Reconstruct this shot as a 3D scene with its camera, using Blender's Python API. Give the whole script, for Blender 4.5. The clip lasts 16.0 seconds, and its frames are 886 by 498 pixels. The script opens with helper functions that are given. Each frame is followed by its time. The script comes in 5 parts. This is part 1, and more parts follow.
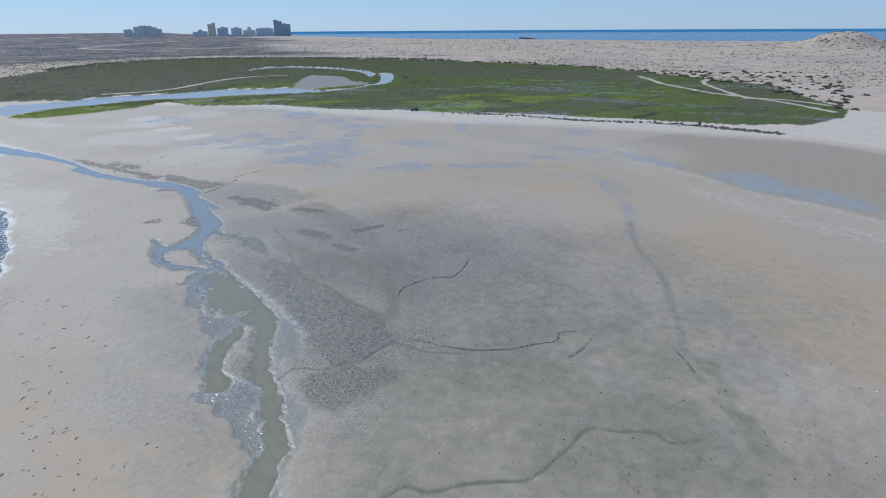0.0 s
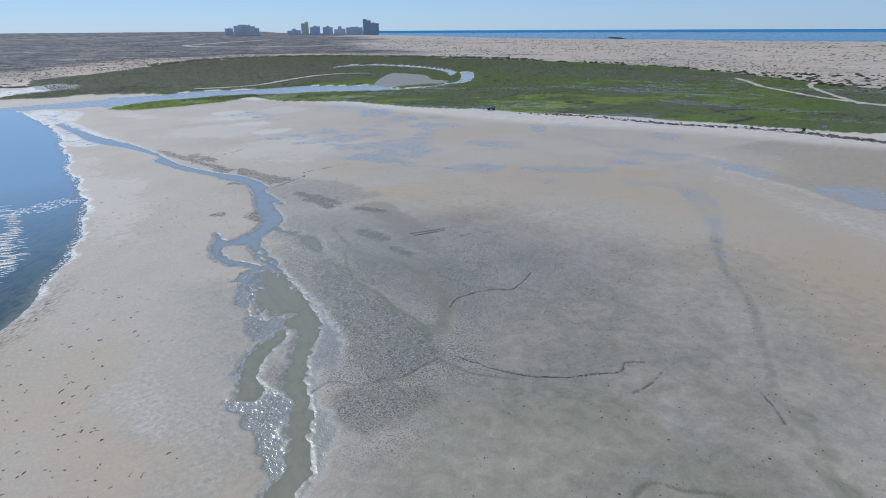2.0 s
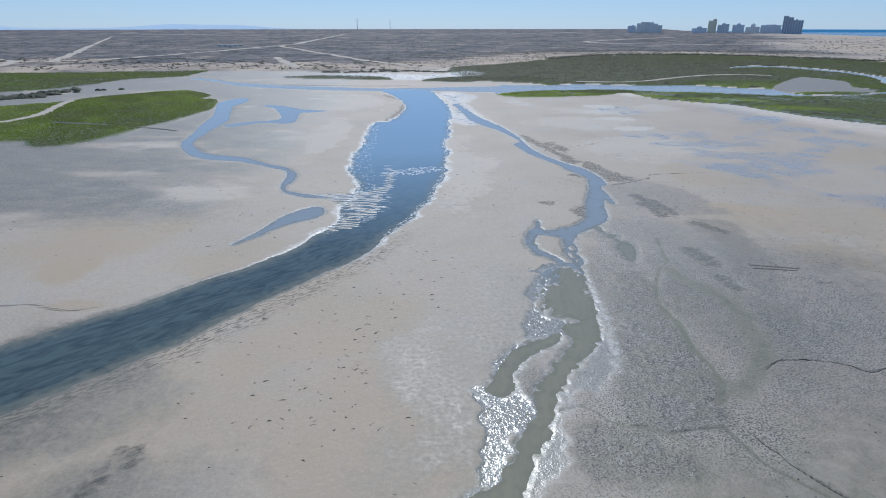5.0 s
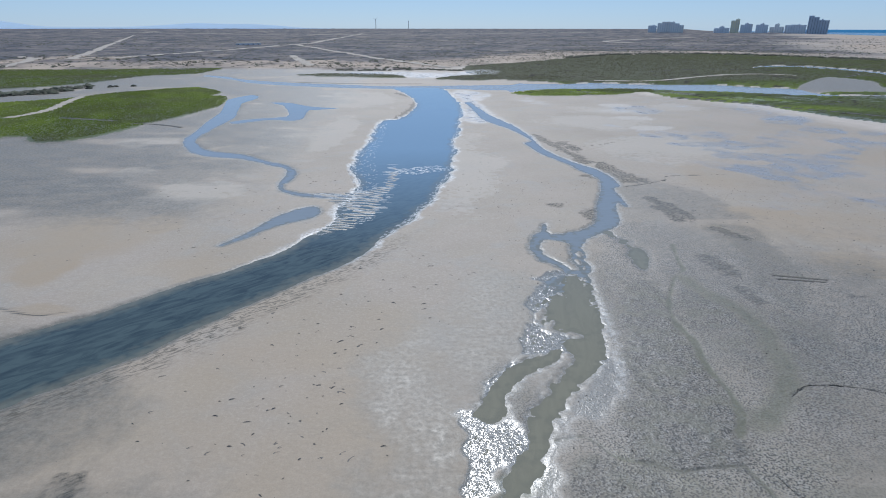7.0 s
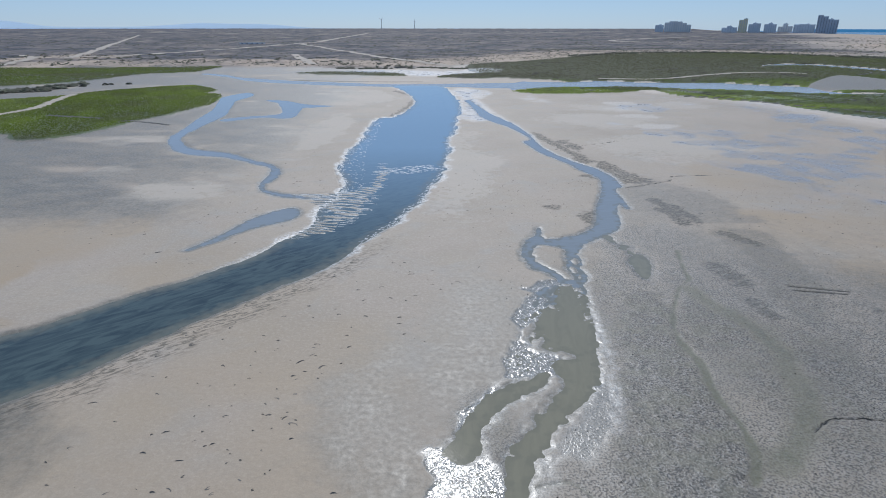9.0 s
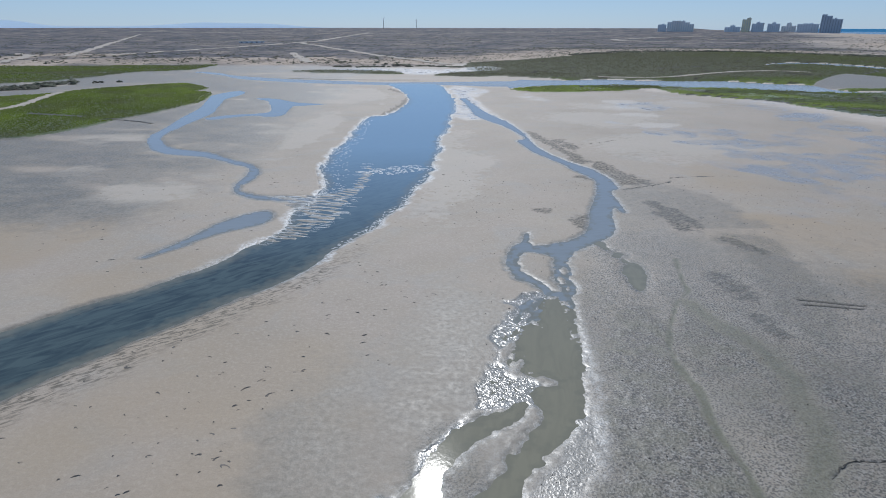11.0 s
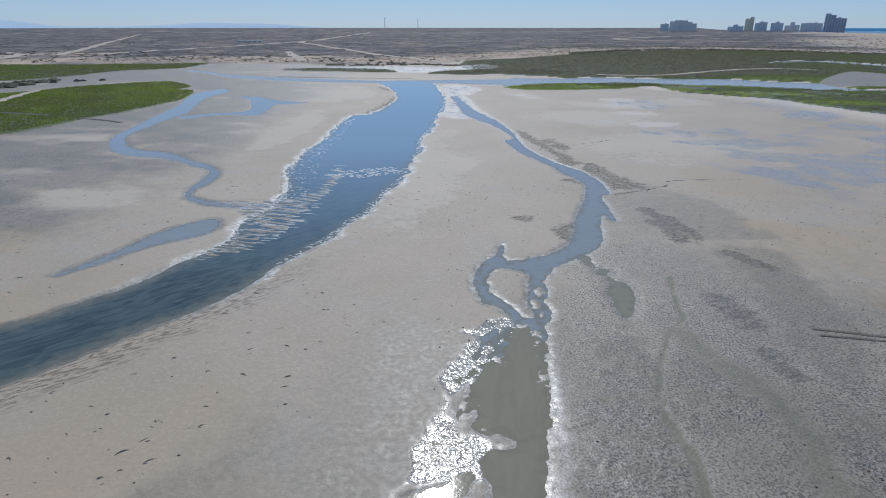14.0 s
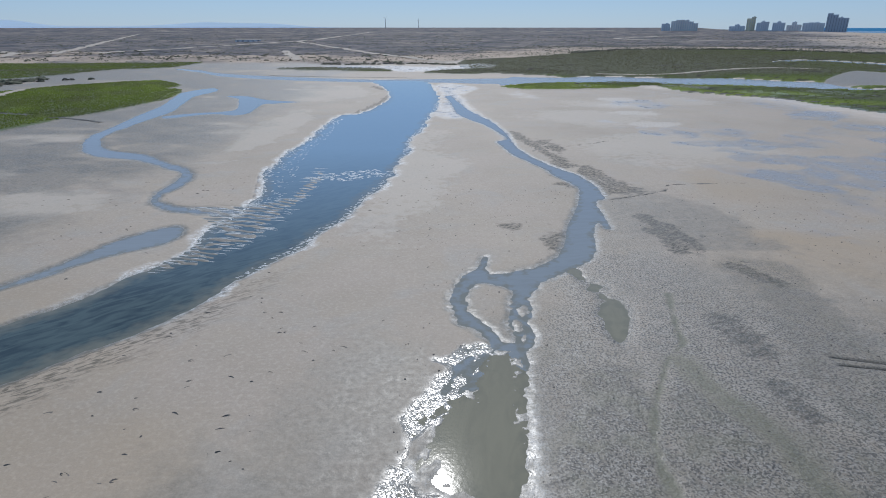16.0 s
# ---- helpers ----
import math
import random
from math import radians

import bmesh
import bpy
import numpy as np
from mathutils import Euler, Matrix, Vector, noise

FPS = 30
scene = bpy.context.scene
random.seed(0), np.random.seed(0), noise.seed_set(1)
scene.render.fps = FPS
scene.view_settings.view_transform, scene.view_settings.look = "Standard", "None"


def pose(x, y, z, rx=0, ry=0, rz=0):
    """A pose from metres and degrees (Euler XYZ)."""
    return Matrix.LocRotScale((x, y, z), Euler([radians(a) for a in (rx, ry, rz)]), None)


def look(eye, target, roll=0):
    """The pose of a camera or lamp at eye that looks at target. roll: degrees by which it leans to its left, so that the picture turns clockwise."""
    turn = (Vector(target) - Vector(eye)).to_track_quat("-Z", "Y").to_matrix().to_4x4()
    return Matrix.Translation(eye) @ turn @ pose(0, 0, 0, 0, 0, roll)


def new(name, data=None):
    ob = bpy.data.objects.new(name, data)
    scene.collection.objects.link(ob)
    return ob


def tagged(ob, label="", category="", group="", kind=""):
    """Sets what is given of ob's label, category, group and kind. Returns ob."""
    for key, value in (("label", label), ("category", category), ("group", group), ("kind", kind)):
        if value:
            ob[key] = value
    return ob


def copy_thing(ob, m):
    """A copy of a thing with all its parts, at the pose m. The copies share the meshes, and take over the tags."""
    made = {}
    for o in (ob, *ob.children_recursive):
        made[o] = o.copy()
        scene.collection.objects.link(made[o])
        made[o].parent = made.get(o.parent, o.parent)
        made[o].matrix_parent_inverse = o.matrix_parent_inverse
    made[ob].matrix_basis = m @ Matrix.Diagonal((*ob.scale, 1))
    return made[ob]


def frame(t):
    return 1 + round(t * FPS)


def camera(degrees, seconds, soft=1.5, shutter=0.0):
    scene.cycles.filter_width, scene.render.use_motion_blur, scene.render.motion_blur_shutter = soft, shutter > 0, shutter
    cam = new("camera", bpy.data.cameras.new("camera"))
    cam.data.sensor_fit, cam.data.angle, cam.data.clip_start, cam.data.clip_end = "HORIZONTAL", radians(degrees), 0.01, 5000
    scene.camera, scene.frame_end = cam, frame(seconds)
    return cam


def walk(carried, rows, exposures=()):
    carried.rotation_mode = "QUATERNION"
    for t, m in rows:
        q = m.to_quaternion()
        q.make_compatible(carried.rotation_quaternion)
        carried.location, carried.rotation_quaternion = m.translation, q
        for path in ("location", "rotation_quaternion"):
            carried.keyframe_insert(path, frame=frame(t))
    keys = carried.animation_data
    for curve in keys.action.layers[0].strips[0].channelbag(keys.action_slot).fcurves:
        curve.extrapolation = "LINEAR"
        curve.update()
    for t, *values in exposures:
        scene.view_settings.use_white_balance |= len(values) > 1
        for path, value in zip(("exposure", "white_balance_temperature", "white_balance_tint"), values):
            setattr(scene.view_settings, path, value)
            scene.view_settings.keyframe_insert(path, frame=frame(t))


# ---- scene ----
cam = camera(74.54, 16.0, soft=1.0)
PATH = [
    (0.0, pose(-35.96, -47.55, 40.90, 69.16, 0.35, -46.83)),
    (0.5, pose(-34.14, -47.10, 40.60, 69.17, 0.36, -45.03)),
    (1.0, pose(-32.37, -46.34, 40.36, 69.16, 0.34, -42.65)),
    (1.5, pose(-30.68, -45.40, 40.08, 69.17, 0.31, -40.69)),
    (2.0, pose(-29.04, -44.61, 39.83, 69.16, 0.28, -38.87)),
    (2.5, pose(-27.25, -43.76, 39.50, 69.16, 0.25, -36.89)),
    (3.0, pose(-25.12, -43.04, 39.09, 69.16, 0.23, -32.79)),
    (3.5, pose(-23.38, -42.73, 38.90, 69.12, 0.17, -23.81)),
    (4.0, pose(-21.84, -42.72, 38.87, 69.06, 0.12, -13.88)),
    (4.5, pose(-20.76, -42.09, 38.59, 69.03, 0.05, -4.84)),
    (5.0, pose(-19.85, -40.78, 38.06, 69.06, 0.02, -2.90)),
    (7.5, pose(-15.43, -32.33, 35.88, 69.04, -0.07, -0.84)),
    (8.0, pose(-14.48, -30.20, 35.30, 69.04, -0.06, -0.73)),
    (8.5, pose(-13.65, -28.30, 34.85, 69.04, -0.06, -0.67)),
    (9.0, pose(-12.70, -26.38, 34.35, 69.05, -0.04, -0.57)),
    (11.5, pose(-8.03, -17.13, 32.44, 69.01, -0.07, -0.30)),
    (12.0, pose(-7.04, -15.20, 32.06, 69.00, -0.06, -0.27)),
    (12.5, pose(-6.09, -13.17, 31.67, 69.01, -0.03, -0.25)),
    (13.0, pose(-5.09, -11.12, 31.27, 69.03, -0.01, -0.21)),
    (13.5, pose(-4.11, -9.18, 30.93, 69.05, -0.00, -0.19)),
    (14.0, pose(-3.15, -7.35, 30.58, 69.04, 0.00, -0.11)),
    (14.5, pose(-2.32, -5.58, 30.26, 69.04, -0.00, -0.07)),
    (15.0, pose(-1.36, -3.60, 29.90, 69.04, -0.01, -0.04)),
    (15.5, pose(-0.58, -1.77, 29.67, 69.04, -0.01, -0.02)),
    (16.0, pose(0.00, 0.00, 29.50, 69.03, -0.01, 0.00)),
]
walk(cam, PATH, [(0.0, -0.22, 5760, 9), (5.0, -0.26, 5780, 9), (9.0, -0.37, 5960, 10), (16.0, -0.46, 5980, 10)])

# ---- world, sun, exposure ----
SUN_ELEVATION, SUN_AZIMUTH = radians(43.5), radians(-0.8)
world = bpy.data.worlds.new("sky")
scene.world = world
world.use_nodes = True
wn = world.node_tree.nodes
sky = wn.new("ShaderNodeTexSky")
sky.sky_type = "NISHITA"
sky.sun_disc = False
sky.sun_elevation = SUN_ELEVATION
sky.sun_rotation = SUN_AZIMUTH
sky.altitude = 20.0
sky.air_density = 0.8
sky.dust_density = 0.1
sky.ozone_density = 3.0
wn["Background"].inputs["Strength"].default_value = 0.088
haze = wn.new("ShaderNodeMix")
haze.data_type, haze.blend_type = "RGBA", "MULTIPLY"
haze.inputs[0].default_value = 1.0
haze.inputs[7].default_value = (0.78, 0.90, 1.05, 1)
world.node_tree.links.new(sky.outputs["Color"], haze.inputs[6])
veil = wn.new("ShaderNodeMix")
veil.data_type = "RGBA"
veil.inputs[0].default_value = 0.5
veil.inputs[7].default_value = (5.9, 7.8, 10.5, 1)
world.node_tree.links.new(haze.outputs[2], veil.inputs[6])
world.node_tree.links.new(veil.outputs[2], wn["Background"].inputs["Color"])

sun = new("sun", bpy.data.lights.new("sun", "SUN"))
sun.data.energy = 3.5
sun.data.angle = radians(0.53)
sun.data.color = (1.0, 0.95, 0.88)
sd_vec = Vector((math.sin(SUN_AZIMUTH) * math.cos(SUN_ELEVATION), math.cos(SUN_AZIMUTH) * math.cos(SUN_ELEVATION), math.sin(SUN_ELEVATION)))
sun.matrix_world = look(sd_vec * 100, (0, 0, 0))


# ---- plan of the estuary, in metres ----
def pts(text):
    return np.array([[float(v) for v in q.split(",")] for q in text.split()])


RIVER_LEFT = pts("-42.3,352.6 -35.5,327.7 -27.4,294.5 -23.9,264.5 -24.5,239.4 -29.7,215.0 -36.1,210.3 -37.5,191.8 -37.5,165.0 -38.9,148.9 -38.7,130.8 -37.9,120.7 -34.3,103.8 -34.8,93.5 -36.7,84.2 -35.5,75.4 -39.3,67.9 -42.3,60.0 -46.3,54.8 -49.0,50.8 -53.1,47.4 -57.0,43.1 -60.2,38.7 -64.5,34.8 -80,22 -110,8 -170,-6 -260,-10")
RIVER_RIGHT = pts("-12.1,345.1 -5.8,311.8 -2.1,264.4 -2.2,233.7 -5.2,201.3 -6.6,175.7 -8.7,164.9 -8.7,150.5 -9.9,130.6 -11.8,114.5 -14.5,101.1 -16.1,90.8 -18.7,84.0 -20.5,77.0 -24.8,67.8 -28.2,58.7 -32.1,52.1 -34.7,49.2 -38.1,44.6 -41.2,40.5 -44.8,35.4 -48.6,29.7 -51.9,24.9 -55.3,21.5 -68,9 -100,-10 -165,-28 -260,-34")
CREEK_LEFT = pts("-116.8,306.1 -109.4,289.3 -111.4,269.4 -105.7,243.6 -100.3,220.2 -99.5,201.7 -98.5,182.1 -96.6,165.4 -89.7,152.8 -83.9,146.6 -74.1,142.4 -63.0,132.4 -54.7,124.0 -52.1,117.7 -51.4,110.2 -52.5,105.4 -51.4,101.4 -46.8,98.0 -39.0,96.2 -33.9,95.2 -33.6,93.5 -40.9,93.5 -47.4,95.8 -52.0,100.0 -54.4,106.5 -54.3,111.9 -54.8,119.0 -57.6,124.1 -65.7,131.0 -73.6,136.1 -81.6,138.5 -89.6,144.2 -96.5,155.6 -101.2,167.5 -103.4,184.5 -107.8,209.1 -111.2,234.2 -117.9,260.3 -123.4,284.2")
LOBE_POOL = pts("-87.7,269.3 -78.2,258.0 -68.9,251.6 -58.1,249.5 -67.4,243.5 -72.9,239.6 -70.3,216.8 -73.0,209.0 -81.7,212.1 -87.6,209.0 -94.1,201.7 -97.8,206.1 -91.3,213.7 -81.2,218.4 -78.2,225.1 -83.5,243.5 -89.5,260.2 -97.4,269.4")
SLOUGH = pts("-54.1,63.2 -50.9,71.3 -47.4,81.6 -43.0,87.0 -40.0,85.0 -40.4,79.3 -46.5,73.9 -51.2,65.9")
STREAM = pts("1.5,268 3.5,242 5.0,216.4 8.4,201.2 13.4,187.7 17.0,170.0 17.8,162.7 14.7,159.7 15.4,152.2 17.1,141.8 19.8,134.0 22.3,126.9 24.1,118.4 26.5,111.3 24.4,100.9 20.6,89.7 17.8,80.1 15.9,74.4 11.9,70.4 8.5,68.4 5.9,67.8 7.6,64.2 8.3,62.5 8.2,60.4 9.3,59.6 10.3,61.3 12.0,64.7 15.5,68.9 19.5,72.5 21.5,76.6 23.0,83.7 25.0,89.6 25.8,85.6 26.8,91.7 27.6,100.8 29.6,103.3 30.0,111.3 28.9,120.3 26.0,126.9 23.0,134.0 19.4,150.3 18.5,173.3 16.2,194.2 11.0,216.4 7.0,242 3.5,268")
LOOP = pts("8.8,67.8 5.9,67.5 6.0,74.5 4.4,70.5 2.2,66.2 1.1,62.2 0.9,58.5 1.6,55.7 3.1,53.9 4.4,52.2 5.4,48.8 6.4,46.0 7.9,46.0 8.0,49.8 6.0,51.8 4.5,55.0 2.9,58.0 2.7,60.9 3.4,63.5 5.0,65.3 7.7,64.5")
POOL = pts("3.6,47.8 6.5,49.6 7.6,44.8 7.1,41.5 6.7,36.4 5.3,31.0 4.3,26.3 2.4,22.7 0.8,20.8 -1.9,17.1 -3.0,15.4 -4.8,11.7 -6.2,8.4 -7.5,5.4 -9.1,2.7 -10.5,-0.5 -11.2,-1.9 -13.2,-2.9 -16.1,-6.7 -20.1,-10.7 -26,-16 -28.4,-14.2 -21.8,-7.6 -18.3,-4.3 -15.2,-1.7 -14.0,-0.6 -12.9,0.3 -11.3,2.4 -10.3,3.9 -9.9,5.9 -9.0,7.6 -7.9,9.0 -7.1,12.9 -6.0,15.0 -4.7,16.7 -1.3,22.2 0.3,24.2 0.1,26.5 0.3,28.8 2.5,29.5 1.7,31.2 -0.6,31.4 -0.4,34.0 -1.9,32.3 -2.1,34.1 -0.7,36.8 -0.6,39.8 1.3,41.8 2.9,42.8")
BRANCH = pts("-1.4,26.5 -3.5,25.2 -4.8,24.5 -6.4,23.9 -8.0,22.6 -9.5,20.0 -10.9,17.0 -12.0,15.3 -12.6,14.2 -12.0,13.4 -11.2,12.6 -10.2,13.0 -9.4,14.1 -9.1,15.7 -8.4,18.1 -7.1,19.9 -5.5,21.1 -2.8,23.4 -1.3,25.0")
POND = pts("17.6,59.6 19.8,60.8 20.7,58.3 19.8,54.2 17.7,50.7 17.1,53.8 17.1,57.2")
FILM_LEFT = pts("2.2,49.9 -0.7,43.0 -3.5,35.1 -6.0,28.3 -8.0,22.6 -11.3,16.4 -13.3,13.2 -14.0,7.4 -14.4,2.9 -15.6,-1.7 -13.5,-0.3 -11.2,2.8 -10.4,4.7 -11.1,5.6 -9.2,8.1 -7.8,9.4 -7.5,12.4 -9.3,13.0 -10.3,12.5 -12.1,13.1 -12.2,14.8 -9.5,20.0 -6.4,23.9 -3.5,25.5 -1.0,26.5 0.7,28.8 -1.0,31.4 -2.1,34.1 -0.7,38.8 1.3,41.8 4.9,47.3 4.1,49.8")
FILM_RIGHT = pts("7.4,42.5 7.5,38.3 6.9,31.0 5.6,24.7 4.4,19.3 2.7,14.6 0.1,12.5 -1.8,12.6 -4.5,9.3 -5.0,5.3 -6.5,1.4 -9.3,-2.0 -11.0,-1.9 -9.2,2.3 -7.4,5.0 -5.8,8.8 -4.4,12.2 -1.9,16.5 1.1,20.5 2.9,23.1 4.4,26.3 5.6,31.9 7.0,37.4 7.1,41.5")
BRAIDS = [pts("8.5,60.4 7.9,57.2 8.6,54.6 7.7,52 7.6,49"), pts("9.7,60.4 9.7,57.5 8.8,55.2 8.9,52.4 8.2,49.6"), pts("7.9,57.2 7.2,55 7.7,52"), pts("5.4,49.5 3.6,47.5 2.2,45.5 2.6,43"), pts("6.2,48.6 5.0,46.2 3.2,45.0 1.4,42.6"), pts("2.6,48.2 1.2,45.4 0.2,42.2")]
POND_TAIL = pts("16.2,70.5 17.6,66.5 18.6,62.6 18.7,59.5")
BAR = pts("144.2,48.4 154.2,48.8 155.7,44.2 143.0,34.9 139.4,23.0 134.5,9.2 127.7,-3.6 125.5,-14.9 123.6,-24.9 119.6,-35.1")
BAR_PUDDLE = pts("140.0,11.2 147.3,1.0 144.0,-10.2 137.8,-24.7 129.6,-32.9 125.7,-24.5 127.8,-14.3 128.9,-3.2 132.6,5.4")
BAR_POOL = pts("148.7,39.1 150.1,33.4 147.6,24.6 141.5,19.5 139.7,28.6")
BAR_LOW = pts("131.1,30.0 123.4,12.8 113.6,-5.3 107.4,-21.6 106.5,-36.9")
RUNNEL = pts("82.0,6.5 68.3,-2.1 60.0,-9.9 48.4,-17.4 40.4,-22.0 33.5,-25.6 30.6,-28.5")
RUNNEL_HEAD = pts("119.6,37.3 114.5,29.5 103.8,19.7 100.5,15.2 91.8,10.3 76.2,1.7 67.2,-3.2 72.1,0.9 85.2,9.0 94.6,17.2 105.5,26.4")
OLIVE_FAN = pts("41.0,-22.6 37.2,-29.6 29.4,-35.3 23.2,-39.9 16.6,-42.0 12.4,-37.4 21.5,-35.5 27.2,-29.8")
CRACKS = [pts(s) for s in (
    "21.5,16.7 24.4,18.4 27.6,18.3 31.0,17.5 33.3,15.6 37.6,16.7 41.0,18.3",
    "13.5,5.0 14.8,0.8 17.5,-4.0 21.3,-7.3 23.7,-8.4 26.7,-10.1 28.8,-9.3 30.7,-10.7",
    "29.8,101.8 36.7,104.8 42.7,108.5 44.8,112.3 50.8,113.4 60.9,114.0",
    "22.8,146.2 28.6,150.4 39.2,155.8 49.7,162.8",
    "35.3,-23.3 33.5,-25.6 31.6,-27.4", "23.9,-13.8 27.0,-14.0 30.3,-13.5", "-39.4,123.0 -36.8,111.8 -34.9,103.8 -33.6,99.8",
    "-80.5,38.6 -75.8,38.8 -73.1,37.5 -69.7,36.5 -67.6,36.9 -65.7,37.7")]
RILLS = [pts(s) for s in (
    "-9.0,-14.4 -6.6,-14.9 -5.6,-17.0 -2.7,-18.7 -0.2,-20.8 1.8,-22.7 4.4,-23.2 6.4,-23.2 9.0,-23.3 11.8,-23.0 13.4,-23.7 14.3,-25.6 15.9,-27.4 16.9,-28.9 16.6,-30.8 19.1,-32.8",
    "-5.9,9.8 -4.3,10.2 -2.4,10.6 -1.1,9.8 -0.1,8.1 1.4,7.3 3.5,6.6 5.5,5.8 8.0,6.2 11.3,6.4", "11.3,6.4 11.8,3.6 12.4,0.8 13.6,-0.7 14.7,-2.3 15.5,-3.3")]
TYRES = [pts("37.0,48.1 44.3,46.2"), pts("36.9,46.7 43.6,45.4")]
MARSH_LEFT = pts("-164.2,172.7 -154.8,171.5 -149.2,162.0 -141.3,162.0 -133.5,174.7 -128.1,198.5 -121.8,226.5 -117.7,253.3 -126.7,294.0 -136.0,299.5 -136.7,317.2 -161.4,344.0 -175.8,337.0 -198.3,314.3 -206.0,288.9 -218.8,276.3 -229.4,266.9 -267.9,247.8 -183.8,151.0 -169.3,154.5")
MARSH_BACK = pts("-456.6,492.3 -395.0,506.5 -341.8,499.5 -297.0,506.8 -250.9,514.2 -204.4,521.9 -203.4,492.9 -203.3,454.6 -231.3,437.4 -240.7,397.0 -253.6,359.0 -278.0,337.2 -317.8,324.0")
MARSH_MID = pts("-121.4,448.8 -92.1,460.8 -45.8,448.9 -34.6,416.4 -69.3,421.5 -104.9,432.1")
MARSH_MID_EAST = pts("-14.6,406.4 2.9,437.6 34.0,443.3 35.3,406.4 13.4,396.9")
MARSH_STRIP = pts("41.4,437.7 56.2,443.3 90.0,416.4 73.5,396.9 42.0,401.6")
MARSH_SPIT = pts("29.1,311.4 37.4,299.9 51.7,296.1 69.2,299.3 87.6,302.6 101.3,309.9 113.7,311.9 116.5,326.4 88.0,336.0 67.0,336.2 44.4,324.9")
BEACH_EDGE = pts("112.0,293.1 125.7,273.1 145.3,246.1 157.2,210.1 176.2,177.6 185.2,154.0 202.1,131.2 213.7,105.7 217.7,89.7 224.7,76.1 231.5,57.6 239.6,35.9 250.6,20.8 263.4,8.4 296.8,6.2 324.6,4.1")
FLAT_EDGE = pts("108.5,288.5 127.3,245.2 136.5,201.5 144.6,171.7 152.4,141.4 163.0,117.0 175.4,95.8 186.0,74.7 193.6,53.5 198.1,32.7 204.8,14.4 211.0,-2.8 206.4,-23.3 200,-80 180,-200 100,-500")
DUNE_EDGE = pts("20,560 90,620 150,700 215,770 290,800 360,800 410,770 453,725 493,650 520,562 535,473 548,394 543,312 537,274 505,198 464,131 441,82 359.8,29.0 328.3,9.6")
FAR_WATER = pts("39.4,374.2 55.6,371.5 73.7,372.1 99.1,380.7 120.5,371.1 148.8,365.4 174.2,365.8 195.1,347.0 213.3,338.2 210.2,315.7 215.6,303.0 237.5,302.1 263.0,313.4 281.1,322.4 324.7,369.7 353.7,413.2 362.4,441.2 370.0,489.1 366.3,525.6 356.3,555.4 334.3,567.4 313.6,562.4 293.1,544.2 284.4,527.7 305.5,542.7 339.1,529.3 353.1,466.9 341.7,416.0 310.8,366.7 341.6,392.4 353.9,388.5 337.5,364.1 300.0,324.3 274.6,306.8 254.0,302.6 232.3,295.4 208.6,293.4 181.6,303.3 156.6,317.2 129.7,324.2 107.1,337.0 83.6,334.3 63.1,334.7 45.6,329.9 28.6,320.6")
MUD_BANK = pts("207.9,331.4 266.2,402.8 288.2,415.5 292.6,379.5 268.6,337.7 274.0,323.1 254.2,309.5 234.9,312.0 214.2,311.0")
HUMMOCK_FAN = pts("15.4,46.7 18.2,42.0 16.0,30.5 15.7,22.7 15.0,16.3 14.4,11.8 12.1,7.5 6.0,5.7 3.6,7.0 1.8,8.3 2.6,13.5 4.2,19.3 7.5,30.9 11.4,42.3")
HUMMOCK_LOW = pts("-2.6,7.8 0.2,7.2 4.1,4.0 7.1,3.0 5.1,0.1 -0.7,-0.3 -4.3,-0.1 -4.8,3.6")
HUMMOCK_MID = pts("19.9,42.8 23.0,42.0 23.3,37.5 24.0,33.2 23.3,30.5 16.1,30.5 17.7,36.2")
HUMMOCK_EAST = pts("35.6,72.9 37.8,62.3 33.8,47.4 32.6,38.9 32.9,34.9 41.7,47.4 42.8,56.5 45.9,70.9")
POOL_RIM = pts("7.7,45.9 7.8,42.5 7.5,36.4 6.9,30.1 6.0,24.7 4.6,19.3 3.8,16.8 4.1,19.3 5.3,24.7 6.1,30.2 6.7,36.4 6.9,40.9")
FAR_CHANNEL = pts("-201,446 -164,409 -143.2,381.1 -111.6,360.4 -73.1,345.2 -41.2,338.0 -10.4,337.9 29.9,328 50.6,334.3 60,366 33.7,364.1 -10.3,360.2 -42.6,356.4 -76.7,368.4 -117.8,385.5 -152,409 -173,435")
SALT_FLAT = pts("-96.7,460.8 -71.4,479.8 -38.3,479.9 -0.7,467.1 30.5,507.7 38.1,461.0 -1.6,432.1 -27.2,421.5 -45.4,443.2 -72.5,448.9")
SHEEN = pts("-3.9,324.4 9.3,324.3 17.3,302.8 9.2,276.2 11.6,224.7 17.5,187.6 19,160 17.0,170.0 10.5,201.2 1.8,201.2 -3.8,216.4 -0.3,243.2 -0.8,276.2")
RIFFLE = pts("-43.9,97.8 -35.2,98.6 -28.3,104.1 -28.4,121.9 -28.0,131.2 -24.7,121.9 -25.1,106.4 -26.0,96.9 -26.5,85.1 -29.3,77.5 -32.4,71.7 -35.3,69.7 -37.8,66.9 -36.3,76.1 -34.4,82.9 -37.7,87.4")
SHORE = pts("2300,4900 1987,3034 1816,2384 1680,1765 1680,1473 1760,1102 1729,678 1800,481 1774,191 1740,-300 1800,-1500 2000,-4900")
